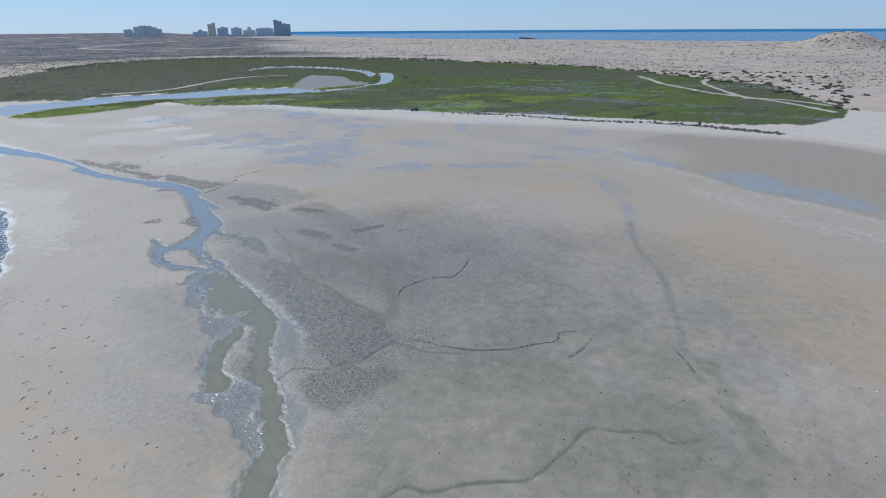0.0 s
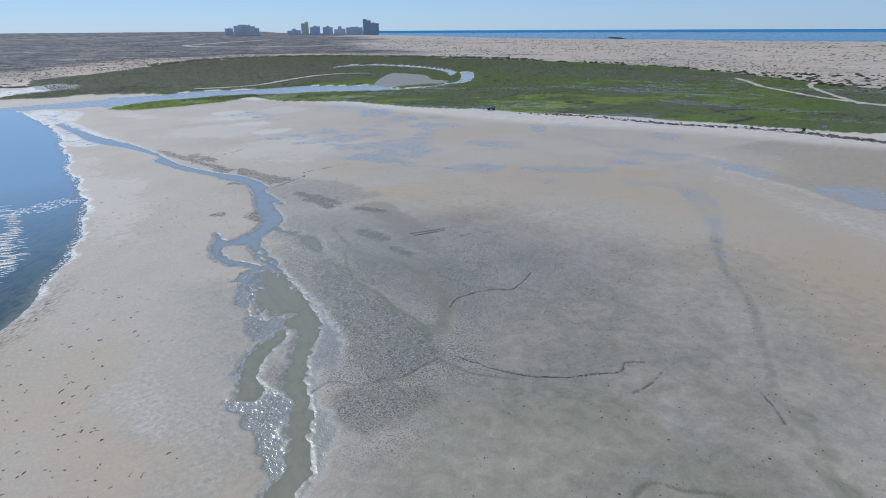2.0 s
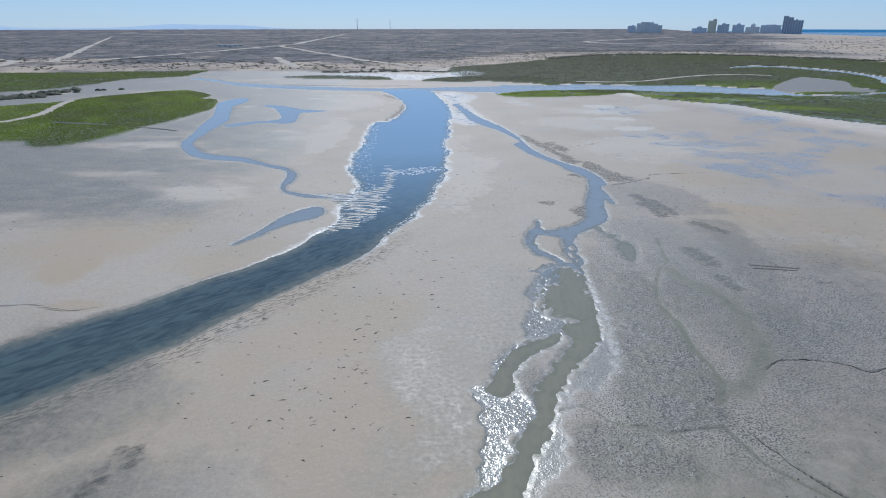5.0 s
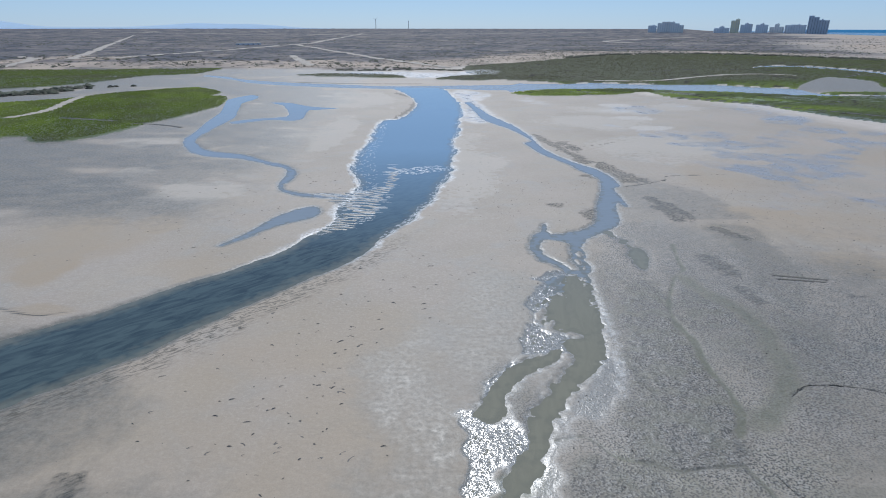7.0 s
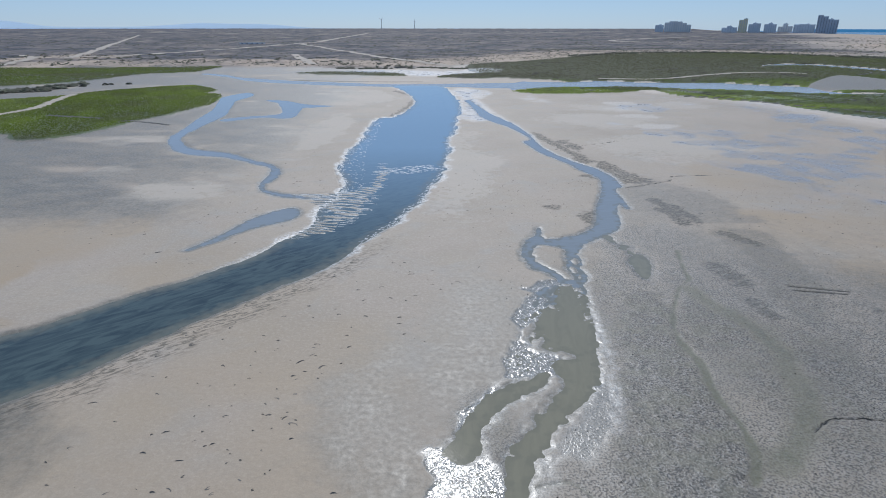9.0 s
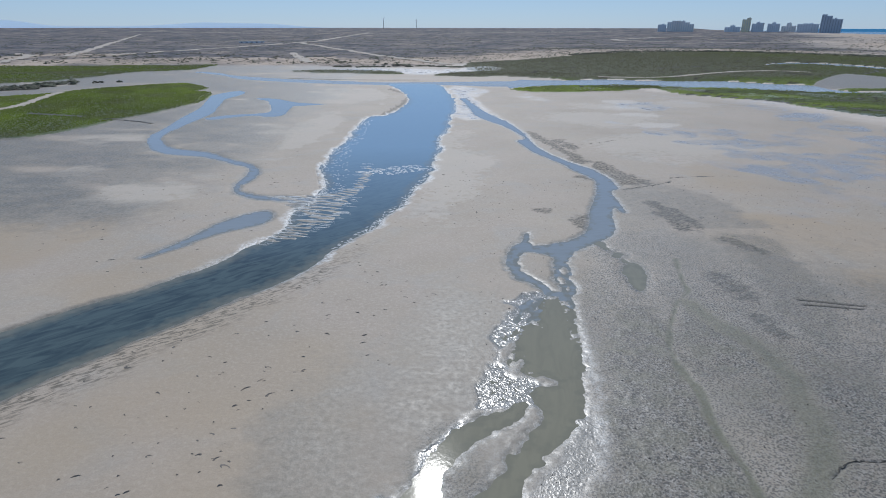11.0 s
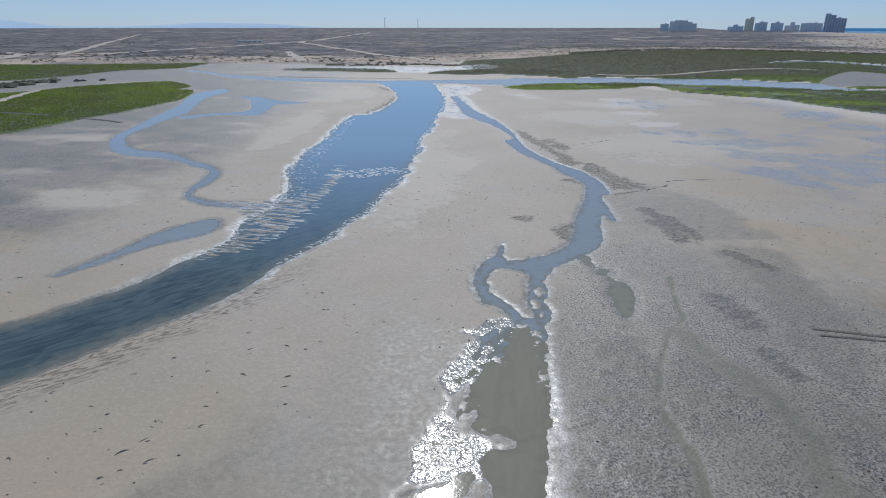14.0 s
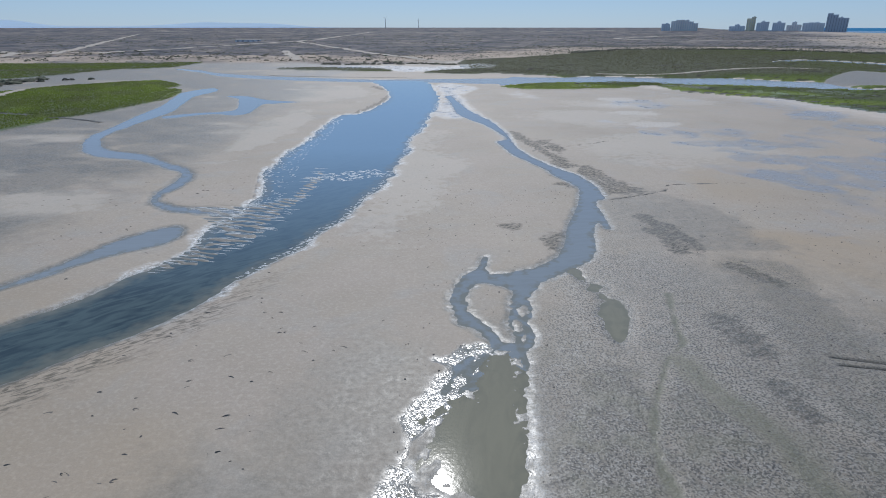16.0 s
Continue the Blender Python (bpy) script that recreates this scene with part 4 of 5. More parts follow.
    L.new(calmer, bump.inputs["Strength"])
    L.new(bump.outputs["Normal"], b.inputs["Normal"])
    return m


def water_material(name, colour, other, ripple, streak, gloss=0.06):
    m, N, L, b = material(name, gloss)
    pos = N.new("ShaderNodeNewGeometry").outputs["Position"]
    mp = N.new("ShaderNodeMapping")
    mp.vector_type = "TEXTURE"
    mp.inputs["Rotation"].default_value = (0, 0, radians(streak))
    mp.inputs["Scale"].default_value = (5.5, 1.5, 1)
    L.new(pos, mp.inputs["Vector"])
    weed = noise_node(N, L, mp.outputs["Vector"], 1.0, 9, 1.6)
    col = blend(N, L, span(N, L, weed, 0.4, 0.66), colour, other)
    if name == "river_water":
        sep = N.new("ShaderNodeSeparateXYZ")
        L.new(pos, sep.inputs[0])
        # upper reach: reflected sky blue is put into the water colour
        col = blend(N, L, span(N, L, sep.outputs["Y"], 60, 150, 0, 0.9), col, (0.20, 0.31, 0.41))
    shallow = {"river_water": (0.0, 2.6), "creek_water": (0.0, 0.8), "pool_water": (0.0, 0.8)}.get(name)
    if shallow:
        d = calc(N, L, "ADD", field(N, "depth"), span(N, L, noise_node(N, L, pos, 0.7, 5), 0.3, 0.7, -0.8, 0.8))
        col = blend(N, L, span(N, L, d, shallow[0], shallow[1], 0.7, 0.0), col, (0.20, 0.19, 0.14))
    L.new(col, b.inputs["Base Color"])
    b.inputs["IOR"].default_value = 1.33
    bump = add(N, "ShaderNodeBump", Strength=ripple, Distance=0.05)
    L.new(noise_node(N, L, pos, 3.2, 4), bump.inputs["Height"])
    L.new(bump.outputs["Normal"], b.inputs["Normal"])
    return m


def plain_material(name, a, c, scale, rough_value=0.85, metal=0.0, bump_value=0.3):
    """Two tones mixed by grain, and changing from piece to piece."""
    m, N, L, b = material(name, rough_value, metal)
    pos = N.new("ShaderNodeTexCoord").outputs["Object"]
    info = N.new("ShaderNodeObjectInfo").outputs["Random"]
    n = noise_node(N, L, pos, scale, 5)
    col = blend(N, L, span(N, L, n, 0.35, 0.65), a, c)
    dark = tuple(v * 0.7 for v in a)
    col = blend(N, L, span(N, L, info, 0, 1, 0, 0.4), col, dark)
    L.new(col, b.inputs["Base Color"])
    bump = add(N, "ShaderNodeBump", Strength=bump_value, Distance=0.03)
    L.new(n, bump.inputs["Height"])
    L.new(bump.outputs["Normal"], b.inputs["Normal"])
    return m


def plant_material(name, dry, lush, dark):
    m, N, L, b = material(name, 0.75)
    geo = N.new("ShaderNodeNewGeometry")
    fac = field(N, "green")
    pick = geo.outputs["Random Per Island"]
    col = blend(N, L, span(N, L, fac, 0, 0.45), dry, tuple(v * 0.55 for v in lush))
    col = blend(N, L, span(N, L, fac, 0.45, 1.0), col, lush)
    col = blend(N, L, span(N, L, pick, 0, 1, 0, 0.35), col, dark)
    col = blend(N, L, span(N, L, noise_node(N, L, geo.outputs["Position"], 0.045, 5), 0.45, 0.66, 0, 0.5), col, dry)
    L.new(col, b.inputs["Base Color"])
    b.inputs["Specular IOR Level"].default_value = 0.02
    return m


GROUND = ground_material()
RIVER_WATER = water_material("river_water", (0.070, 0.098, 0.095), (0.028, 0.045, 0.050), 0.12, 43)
CREEK_WATER = water_material("creek_water", (0.25, 0.275, 0.285), (0.235, 0.255, 0.262), 0.05, 10)
MARSH_WATER = water_material("marsh_creek_water", (0.30, 0.29, 0.275), (0.25, 0.245, 0.235), 0.1, 10, 0.18)
POOL_WATER = water_material("pool_water", (0.25, 0.232, 0.165), (0.228, 0.212, 0.152), 0.07, 80)
SEA_WATER = water_material("sea_water", (0.04, 0.17, 0.29), (0.03, 0.14, 0.26), 0.8, 0, 0.25)
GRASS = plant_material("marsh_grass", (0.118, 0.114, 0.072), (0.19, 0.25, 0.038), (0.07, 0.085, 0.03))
SCRUB = plant_material("desert_scrub", (0.13, 0.12, 0.095), (0.17, 0.18, 0.13), (0.07, 0.072, 0.06))
ROCK = plain_material("dark_rock", (0.07, 0.062, 0.055), (0.14, 0.125, 0.11), 3, 0.8)
# distant haze is put into the pale blue of concrete, cladding and glazing
CONCRETE = plain_material("haze_blue_concrete", (0.66, 0.72, 0.79), (0.70, 0.75, 0.80), 0.2)
TOWER_GREY = plain_material("haze_blue_cladding", (0.36, 0.45, 0.56), (0.40, 0.48, 0.58), 0.2)
BLOCK_GLASS = plain_material("haze_blue_glazing", (0.54, 0.61, 0.68), (0.57, 0.63, 0.70), 0.5, 0.35)
CREAM = plain_material("cream_render", (0.78, 0.74, 0.55), (0.72, 0.68, 0.50), 0.2)
WHITE = plain_material("white_render", (0.80, 0.80, 0.79), (0.74, 0.74, 0.73), 0.2)
# tinted glass, paled for the haze over the far towers
DARK_GLASS = plain_material("tinted_hazed_glass", (0.26, 0.30, 0.36), (0.28, 0.32, 0.38), 0.5, 0.15)
STEEL = plain_material("painted_steel", (0.55, 0.55, 0.55), (0.5, 0.5, 0.5), 1, 0.5)
CAR_PAINT = plain_material("dark_blue_paint", (0.02, 0.03, 0.05), (0.025, 0.035, 0.055), 2, 0.3, 0.0, 0.02)
RUBBER = plain_material("tyre_rubber", (0.015, 0.015, 0.015), (0.03, 0.028, 0.026), 8)
WOOD = plain_material("grey_wood", (0.16, 0.13, 0.10), (0.22, 0.19, 0.15), 5)
BOARD = plain_material("sun_bleached_board", (0.30, 0.33, 0.38), (0.36, 0.38, 0.42), 3)
BIN_GREY = plain_material("dark_plastic", (0.025, 0.025, 0.028), (0.04, 0.04, 0.04), 4, 0.6)


# ---- builders ----
def mesh_from(name, verts, faces, mat, smooth=False):
    me = bpy.data.meshes.new(name)
    verts = np.asarray(verts, np.float32)
    faces = np.asarray(faces, np.int32)
    me.vertices.add(len(verts))
    me.vertices.foreach_set("co", verts.ravel())
    k = faces.shape[1]
    me.loops.add(faces.size)
    me.loops.foreach_set("vertex_index", faces.ravel())
    me.polygons.add(len(faces))
    me.polygons.foreach_set("loop_start", np.arange(0, faces.size, k, dtype=np.int32))
    if smooth:
        me.polygons.foreach_set("use_smooth", np.ones(len(faces), bool))
    me.update()
    me.validate()
    me.materials.append(mat)
    return me


def put_field(me, name, values):
    a = me.attributes.new(name, "FLOAT", "POINT")
    a.data.foreach_set("value", np.asarray(values, np.float32))


def part(name, bm, mat, parent=None, label=""):
    me = bpy.data.meshes.new(name)
    bm.to_mesh(me)
    bm.free()
    me.materials.append(mat)
    ob = new(name, me)
    ob.parent = parent
    return tagged(ob, label)


def box(bm, size, at, bevel=0.0, rot=None):
    m = Matrix.Translation(at) @ (rot or Matrix()) @ Matrix.Diagonal((*size, 1))
    made = bmesh.ops.create_cube(bm, size=1, matrix=m)
    if bevel:
        edges = list({e for v in made["verts"] for e in v.link_edges})
        bmesh.ops.bevel(bm, geom=edges, offset=bevel, segments=2, affect="EDGES", profile=0.5)
    return bm


def one_box(size, at, bevel=0.0, rot=None):
    return box(bmesh.new(), size, at, bevel, rot)


def tube(bm, a, b, r0, r1, n=10):
    a, b = Vector(a), Vector(b)
    q = (b - a).to_track_quat("Z", "Y").to_matrix().to_4x4()
    bmesh.ops.create_cone(bm, cap_ends=True, segments=n, radius1=r0, radius2=r1, depth=(b - a).length, matrix=Matrix.Translation((a + b) / 2) @ q)
    return bm


# ---- ground and water ----
gx = axis([(-26, -18, 0.25), (-18, 11, 0.15), (11, 50, 0.25)], 4900, 1.022, 1.021)
gy = axis([(-42, -6, 0.25), (-6, 60, 0.15), (60, 100, 0.25)], 4900, 1.08, 1.026)
GX, GY = np.meshgrid(gx, gy)
# the lines of the sheet fan out with distance, up to its straight outer edge
spread = 1 + np.clip(GY - 40, 0, None) / 60
GX = np.where(abs(GX) < 55, GX * spread, np.sign(GX) * (55 * spread + (4950 - 55 * spread) * (abs(GX) - 55) / (abs(gx).max() - 55)))
P = np.stack([GX.ravel(), GY.ravel()], 1)
land, bodies = lay_of_land(P)
nx, ny = len(gx), len(gy)
index = np.arange(nx * ny, dtype=np.int32).reshape(ny, nx)
quads = np.stack([index[:-1, :-1].ravel(), index[:-1, 1:].ravel(), index[1:, 1:].ravel(), index[1:, :-1].ravel()], 1)
ground_mesh = mesh_from("ground", np.column_stack([P, land["z"]]), quads, GROUND, True)
for key, values in land.items():
    if key not in ("z", "track"):
        put_field(ground_mesh, key, values)
ground = tagged(new("ground", ground_mesh), "tidal sand and mud flats, salt marsh and desert plain", "ground", kind="structure")

names = list(bodies)
stack = np.stack([bodies[k] for k in names])
near_body = stack.argmin(0)
labels = {"river": ("tidal_river", "teal tidal channel with dark weed streaks", RIVER_WATER), "west_creek": ("creek", "shallow blue creek winding over the sand flat", CREEK_WATER),
          "slough": ("slough", "shallow grey slough beside the tidal channel", CREEK_WATER), "stream": ("stream", "narrow winding stream across the mud flat", CREEK_WATER),
          "pool": ("mud_pool", "turbid grey-brown pool on the mud flat", POOL_WATER), "pond": ("puddle", "small turbid puddle on the mud flat", POOL_WATER),
          "far_creek": ("marsh_creek", "pale shallow creek meandering through salt marsh", MARSH_WATER), "sea": ("sea", "calm blue sea to the horizon", SEA_WATER)}
for i, k in enumerate(names):
    level = 0.0 if k == "sea" else LEVEL
    reach = {"sea": 70, "pool": 4.5, "far_creek": 12, "river": 14}.get(k, 2.5)
    use = (stack[i] < reach) & (near_body == i)
    cell = use[quads].any(1)
    lows = (land["z"][quads] < level + 0.02).any(1)
    fq = quads[cell & lows & (near_body[quads[:, 0]] == i)]
    ids, inv = np.unique(fq, return_inverse=True)
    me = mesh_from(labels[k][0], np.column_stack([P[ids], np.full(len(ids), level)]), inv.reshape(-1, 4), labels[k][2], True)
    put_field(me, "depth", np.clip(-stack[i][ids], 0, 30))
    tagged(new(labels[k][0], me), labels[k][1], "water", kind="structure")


def height_at(Q):
    return lay_of_land(np.asarray(Q, float))[0]["z"]


# ---- sand tracks, desert roads, marsh gutters and a bank shadow ----
def ribbon(name, line, width, lift, mat, label, category, seed):
    """A worn strip that follows the ground, with uneven edges and a low crown."""
    r = np.random.default_rng(seed)
    c = smooth_line(line, 10)
    d = np.gradient(c, axis=0)
    d /= np.linalg.norm(d, axis=1)[:, None]
    side = np.stack([-d[:, 1], d[:, 0]], 1)
    cols, ground_z = [], height_at(c)
    for k, off in enumerate((-1.0, -0.45, 0.45, 1.0)):
        wob = width * off * (1 + 0.3 * r.standard_normal(len(c)) * (abs(off) == 1.0))
        q = c + side * wob[:, None]
        z = ground_z + (lift if abs(off) < 1 else lift - 0.12)
        cols.append(np.column_stack([q, z]))
    n = len(c)
    verts = np.concatenate(cols)
    faces = [(k * n + i, k * n + i + 1, (k + 1) * n + i + 1, (k + 1) * n + i) for k in range(3) for i in range(n - 1)]
    return tagged(new(name, mesh_from(name, verts, faces, mat, True)), label, category, kind="structure")


TRACK_SAND = plain_material("track_sand", (0.50, 0.43, 0.35), (0.42, 0.36, 0.29), 0.4)
GUTTER_MUD = plain_material("gutter_mud_bank_shade", (0.045, 0.042, 0.032), (0.07, 0.065, 0.048), 0.5, 0.6)
for i, (line, w) in enumerate(TRACKS):
    far_road = abs(line).max() > 480
    ribbon("desert_road" if far_road else "sand_track", line, w * (1.05 if far_road else 0.9), 0.5 if far_road else 0.2, TRACK_SAND,
           "pale sandy road across the desert plain" if far_road else "pale sandy vehicle track through the marsh", "road" if far_road else "track", 200 + i)
# the last ribbon is a dark strip painted for the bank's shadow
for i, line in enumerate(GUTTERS_BANK_SHADE):
    ribbon("tidal_gutter", line, 0.9 if i not in (0, 7) else 1.2, 0.16, GUTTER_MUD, "dark narrow strip: tidal gutter in the marsh, last one a bank shadow", "gutter", 300 + i)

# mud darkened further for the shade inside cracks and ruts
CRACK_MUD = plain_material("shaded_crack_mud", (0.05, 0.046, 0.038), (0.09, 0.083, 0.07), 3, 0.8)


def fissure(line, width, seed, label):
    """A jagged erosion crack: a sunken dark floor between two raised, crumbled lips."""
    r = np.random.default_rng(seed)
    c = smooth_line(line, 14)
    c = c + np.stack([rough(c, 1.1, seed, 4), rough(c, 1.1, seed + 3, 4)], 1) * 0.3
    d = np.gradient(c, axis=0)
    d /= np.maximum(np.linalg.norm(d, axis=1), 1e-6)[:, None]
    side = np.stack([-d[:, 1], d[:, 0]], 1)
    n = len(c)
    taper = np.clip(np.minimum(np.arange(n), np.arange(n)[::-1]) / 6, 0.15, 1) * (0.35 + 1.1 * r.random(n)) * (0.35 + step(-0.5, 0.4, rough(c, 5, seed + 7)))
    z = height_at(c)
    cols = [np.column_stack([c + side * (width * off * taper)[:, None], z + up]) for off, up in ((-1.6, -0.03), (-1.0, 0.045), (-0.8, 0.012), (0.8, 0.012), (1.0, 0.035), (1.5, -0.03))]
    faces = [(k * n + i, k * n + i + 1, (k + 1) * n + i + 1, (k + 1) * n + i) for k in range(5) for i in range(n - 1)]
    return tagged(new("erosion_crack", mesh_from("erosion_crack", np.concatenate(cols), faces, CRACK_MUD)), label, "crack", kind="structure")


for i, line in enumerate(CRACKS[:4]):
    fissure(line, (0.04, 0.028, 0.17, 0.13)[i], 400 + 9 * i, "jagged dark erosion crack in the mud")
for i, line in enumerate(TYRES):
    fissure(line, 0.13, 480 + 9 * i, "dark rut pressed into the wet mud")

# ---- plants ----
rng = np.random.default_rng(7)


def scatter(poly, count, seed):
    """Random places inside an outline."""
    r = np.random.default_rng(seed)
    lo, hi = poly.min(0), poly.max(0)
    out = []
    while len(out) < count:
        q = lo + (hi - lo) * r.random((count * 2, 2))
        out.extend(q[inside(q, poly)])
    return np.array(out[:count])


def tufts(places, z, radius, height, sides, seed):
    """Low irregular clumps, each a small ragged cone with a leaning tip."""
    r = np.random.default_rng(seed)
    n = len(places)
    turn = r.random((n, 1)) * 6.28 + np.arange(sides)[None] * 6.283 / sides
    rad = radius[:, None] * (0.6 + 0.8 * r.random((n, sides)))
    rim = np.stack([places[:, :1] + rad * np.cos(turn), places[:, 1:] + rad * np.sin(turn), np.repeat(z[:, None] - 0.05, sides, 1) + height[:, None] * 0.5 * r.random((n, sides))], 2)
    tip = np.stack([places[:, 0] + radius * (r.random(n) - 0.5), places[:, 1] + radius * (r.random(n) - 0.5), z + height], 1)
    verts = np.concatenate([rim, tip[:, None]], 1).reshape(-1, 3)
    base = np.arange(n)[:, None] * (sides + 1)
    k = np.arange(sides)
    tri = np.stack([base + k, base + (k + 1) % sides, np.repeat(base + sides, sides, 1)], 2).reshape(-1, 3)
    return verts, tri


def stuff(name, verts, tri, mat, label, category, fields=None):
    me = mesh_from(name, verts, tri, mat)
    for k, v in (fields or {}).items():
        put_field(me, k, v)
    return tagged(new(name, me), label, category, kind="stuff")


EAST_MARSH = np.vstack([BEACH_EDGE, DUNE_EDGE[::-1], [[20, 420], [60, 385], [100, 345]]])
places = np.vstack([scatter(EAST_MARSH, 60000, 1), scatter(MARSH_LEFT, 34000, 2), scatter(MARSH_BACK, 16000, 3), scatter(MARSH_MID, 700, 4), scatter(MARSH_MID_EAST, 700, 5), scatter(MARSH_STRIP, 700, 8), scatter(MARSH_SPIT, 2600, 6)])
lay, bod = lay_of_land(places)
keep = (lay["marsh"] > 0.5) & (lay["track"] < 0.4) & (bod["far_creek"] > 0.8) & (bod["west_creek"] > 1) & (lay["gutter"] < 0.3)
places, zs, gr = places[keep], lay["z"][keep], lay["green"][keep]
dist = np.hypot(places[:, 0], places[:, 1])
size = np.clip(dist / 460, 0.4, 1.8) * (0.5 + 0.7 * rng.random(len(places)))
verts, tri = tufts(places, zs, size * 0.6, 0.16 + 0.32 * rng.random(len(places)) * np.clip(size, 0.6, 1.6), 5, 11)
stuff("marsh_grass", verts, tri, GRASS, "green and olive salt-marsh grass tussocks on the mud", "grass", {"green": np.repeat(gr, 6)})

# scrub over the plain and the dunes, too many to count
r = np.random.default_rng(21)
ang = np.radians(r.uniform(-50, 88, 34000))
rad = 470 + 1900 * r.random(34000) ** 1.7
places = np.stack([rad * np.sin(ang), rad * np.cos(ang)], 1)
extra = scatter(pts("440,20 560,20 700,400 600,900 200,1000 -300,560 -40,500 215,790 410,800 545,400 505,180"), 7000, 23)
strip_line = smooth_line(DUNE_EDGE, 14)
along = strip_line[r.integers(0, len(strip_line), 1500)] + r.normal(0, 16, (1500, 2))
knoll = np.stack([r.normal(1190, 70, 1500), r.normal(200, 75, 1500)], 1)
places = np.vstack([places, extra, along, knoll])
lay, bod = lay_of_land(places)
clump = rough(places, 60, 91) + r.normal(0, 0.35, len(places))
keep = (lay["scrub"] + lay["dunes"] > 0.5) & (bod["sea"] > 30) & (lay["track"] < 0.3) & (clump > -0.1) & (lay["marsh"] < 0.5)
places, zs = places[keep], lay["z"][keep]
size = (0.38 + 0.85 * r.random(len(places)) ** 2) * np.clip(np.hypot(places[:, 0], places[:, 1]) / 600, 0.8, 2.2)
verts, tri = tufts(places, zs, size, size * 0.55, 6, 25)
stuff("desert_scrub", verts, tri, SCRUB, "low dark desert scrub scattered over pale sand", "shrub", {"green": np.repeat(r.random(len(places)), 7)})


def shrub(seed, dense):
    """A dune shrub: short forked stem and a crown of small leaf clumps with gaps."""
    r = random.Random(seed)
    top = new("dune_shrub")
    stem = bmesh.new()
    for k in range(5):
        a = r.random() * 6.28
        tube(stem, (0, 0, -0.1), (math.cos(a) * 0.7, math.sin(a) * 0.7, 0.5 + r.random() * 0.3), 0.07, 0.02, 5)
    part("stem", stem, WOOD, top)
    bm = bmesh.new()
    for k in range(dense):
        a, d = r.random() * 6.28, math.sqrt(r.random())
        x, y = math.cos(a) * d * 1.1, math.sin(a) * d * 1.1
        z = 0.12 + (1 - d * d) * 0.75 * (0.6 + 0.5 * r.random())
        s = 0.13 + 0.16 * r.random()
        m = Matrix.Translation((x, y, z)) @ Euler((r.random() * 3, r.random() * 3, r.random() * 3)).to_matrix().to_4x4() @ Matrix.Diagonal((s * 1.4, s, s * 0.8, 1))
        bmesh.ops.create_icosphere(bm, subdivisions=1, radius=1, matrix=m)
        if k % 3 == 0:
            bmesh.ops.create_cone(bm, cap_ends=False, segments=3, radius1=s * 0.5, radius2=0.0, depth=0.45, matrix=m)
    crown = part("crown", bm, SCRUB, top)
    put_field(crown.data, "green", np.full(len(crown.data.vertices), r.random()))
    return top


shrub_kinds = [shrub(s, 34) for s in range(5)]
r = np.random.default_rng(31)
line_pts = smooth_line(DUNE_EDGE, 12)
places = np.vstack([line_pts[r.integers(60, len(line_pts), 150)] + r.normal(0, 5, (150, 2)),
                    scatter(pts("455,125 520,200 560,160 550,80 470,30 400,12 360,4 350,24 390,60 430,98"), 120, 33)])
sizes = np.concatenate([1.0 + 1.2 * r.random(150), 0.8 + 1.3 * r.random(120)])
mang = smooth_line(pts("-259.6,289.8 -249.6,300.7 -243.1,309.4 -240.3,325.0 -238.6,338.4 -225.3,341.9 -215.6,352.9 -203.3,356.7"), 6)
places = np.vstack([places, mang[r.integers(0, len(mang), 30)] + r.normal(0, 1.6, (30, 2))])
sizes = np.concatenate([sizes, 1.1 + 1.0 * r.random(30)])
hz = height_at(places)
for i, (p, s, z) in enumerate(zip(places, sizes, hz)):
    src = shrub_kinds[i % 5]
    m = Matrix.Translation((p[0], p[1], z)) @ Euler((0, 0, r.random() * 6.28)).to_matrix().to_4x4()
    if i < 5:
        ob = src
        ob.matrix_basis = m
    else:
        ob = copy_thing(src, m)
    ob.scale = (s * (0.8 + 0.5 * r.random()), s, s * (0.55 + 0.3 * r.random()))
    low = i >= 270
    tagged(ob, "dark mangrove shrub on the mud beside the marsh" if low else "dark green dune shrub growing on a sand hummock", "shrub", "shrubs along the marsh edge")


def hedge(name, places, size, clumps, label, seed):
    """A far belt of bushes, each a heap of small ragged leaf clumps."""
    r = np.random.default_rng(seed)
    n = len(places)
    base = height_at(places)
    at = np.repeat(places, clumps, 0)
    s = np.repeat(size, clumps)
    a, d = r.random(n * clumps) * 6.28, np.sqrt(r.random(n * clumps))
    at = at + np.stack([np.cos(a) * d * s * 1.1, np.sin(a) * d * s * 1.1], 1)
    z = np.repeat(base, clumps) + s * (1 - d * d) * 0.45 * r.random(n * clumps)
    v, t = tufts(at, z, s * (0.3 + 0.25 * r.random(len(s))), s * (0.22 + 0.25 * r.random(len(s))), 6, seed + 1)
    return stuff(name, v, t, SCRUB, label, "shrub", {"green": np.repeat(np.repeat(r.random(n), clumps), 7)})


edge_line = smooth_line(DUNE_EDGE[2:11], 24)
belt_places = edge_line[r.integers(0, len(edge_line), 330)] + r.normal(0, 5, (330, 2))
hedge("hedge", belt_places, 1.6 + 1.8 * r.random(330), 14, "dark belt of bushes between marsh and dunes", 131)
back = smooth_line(pts("-300,300 -270,303 -256.1,305.6 -247.5,311.4 -238.6,317.5 -238.6,333.7 -235.0,351.4"), 10)
hedge("mangrove_belt", back[r.integers(0, len(back), 110)] + r.normal(0, 3.2, (110, 2)), 1.6 + 1.5 * r.random(110), 14, "dark low mangrove belt on the mud behind the marsh", 133)
north_bank = smooth_line(pts("-98.2,500.2 -58.9,500.3 -19.6,507.6 7.3,493.4"), 12)
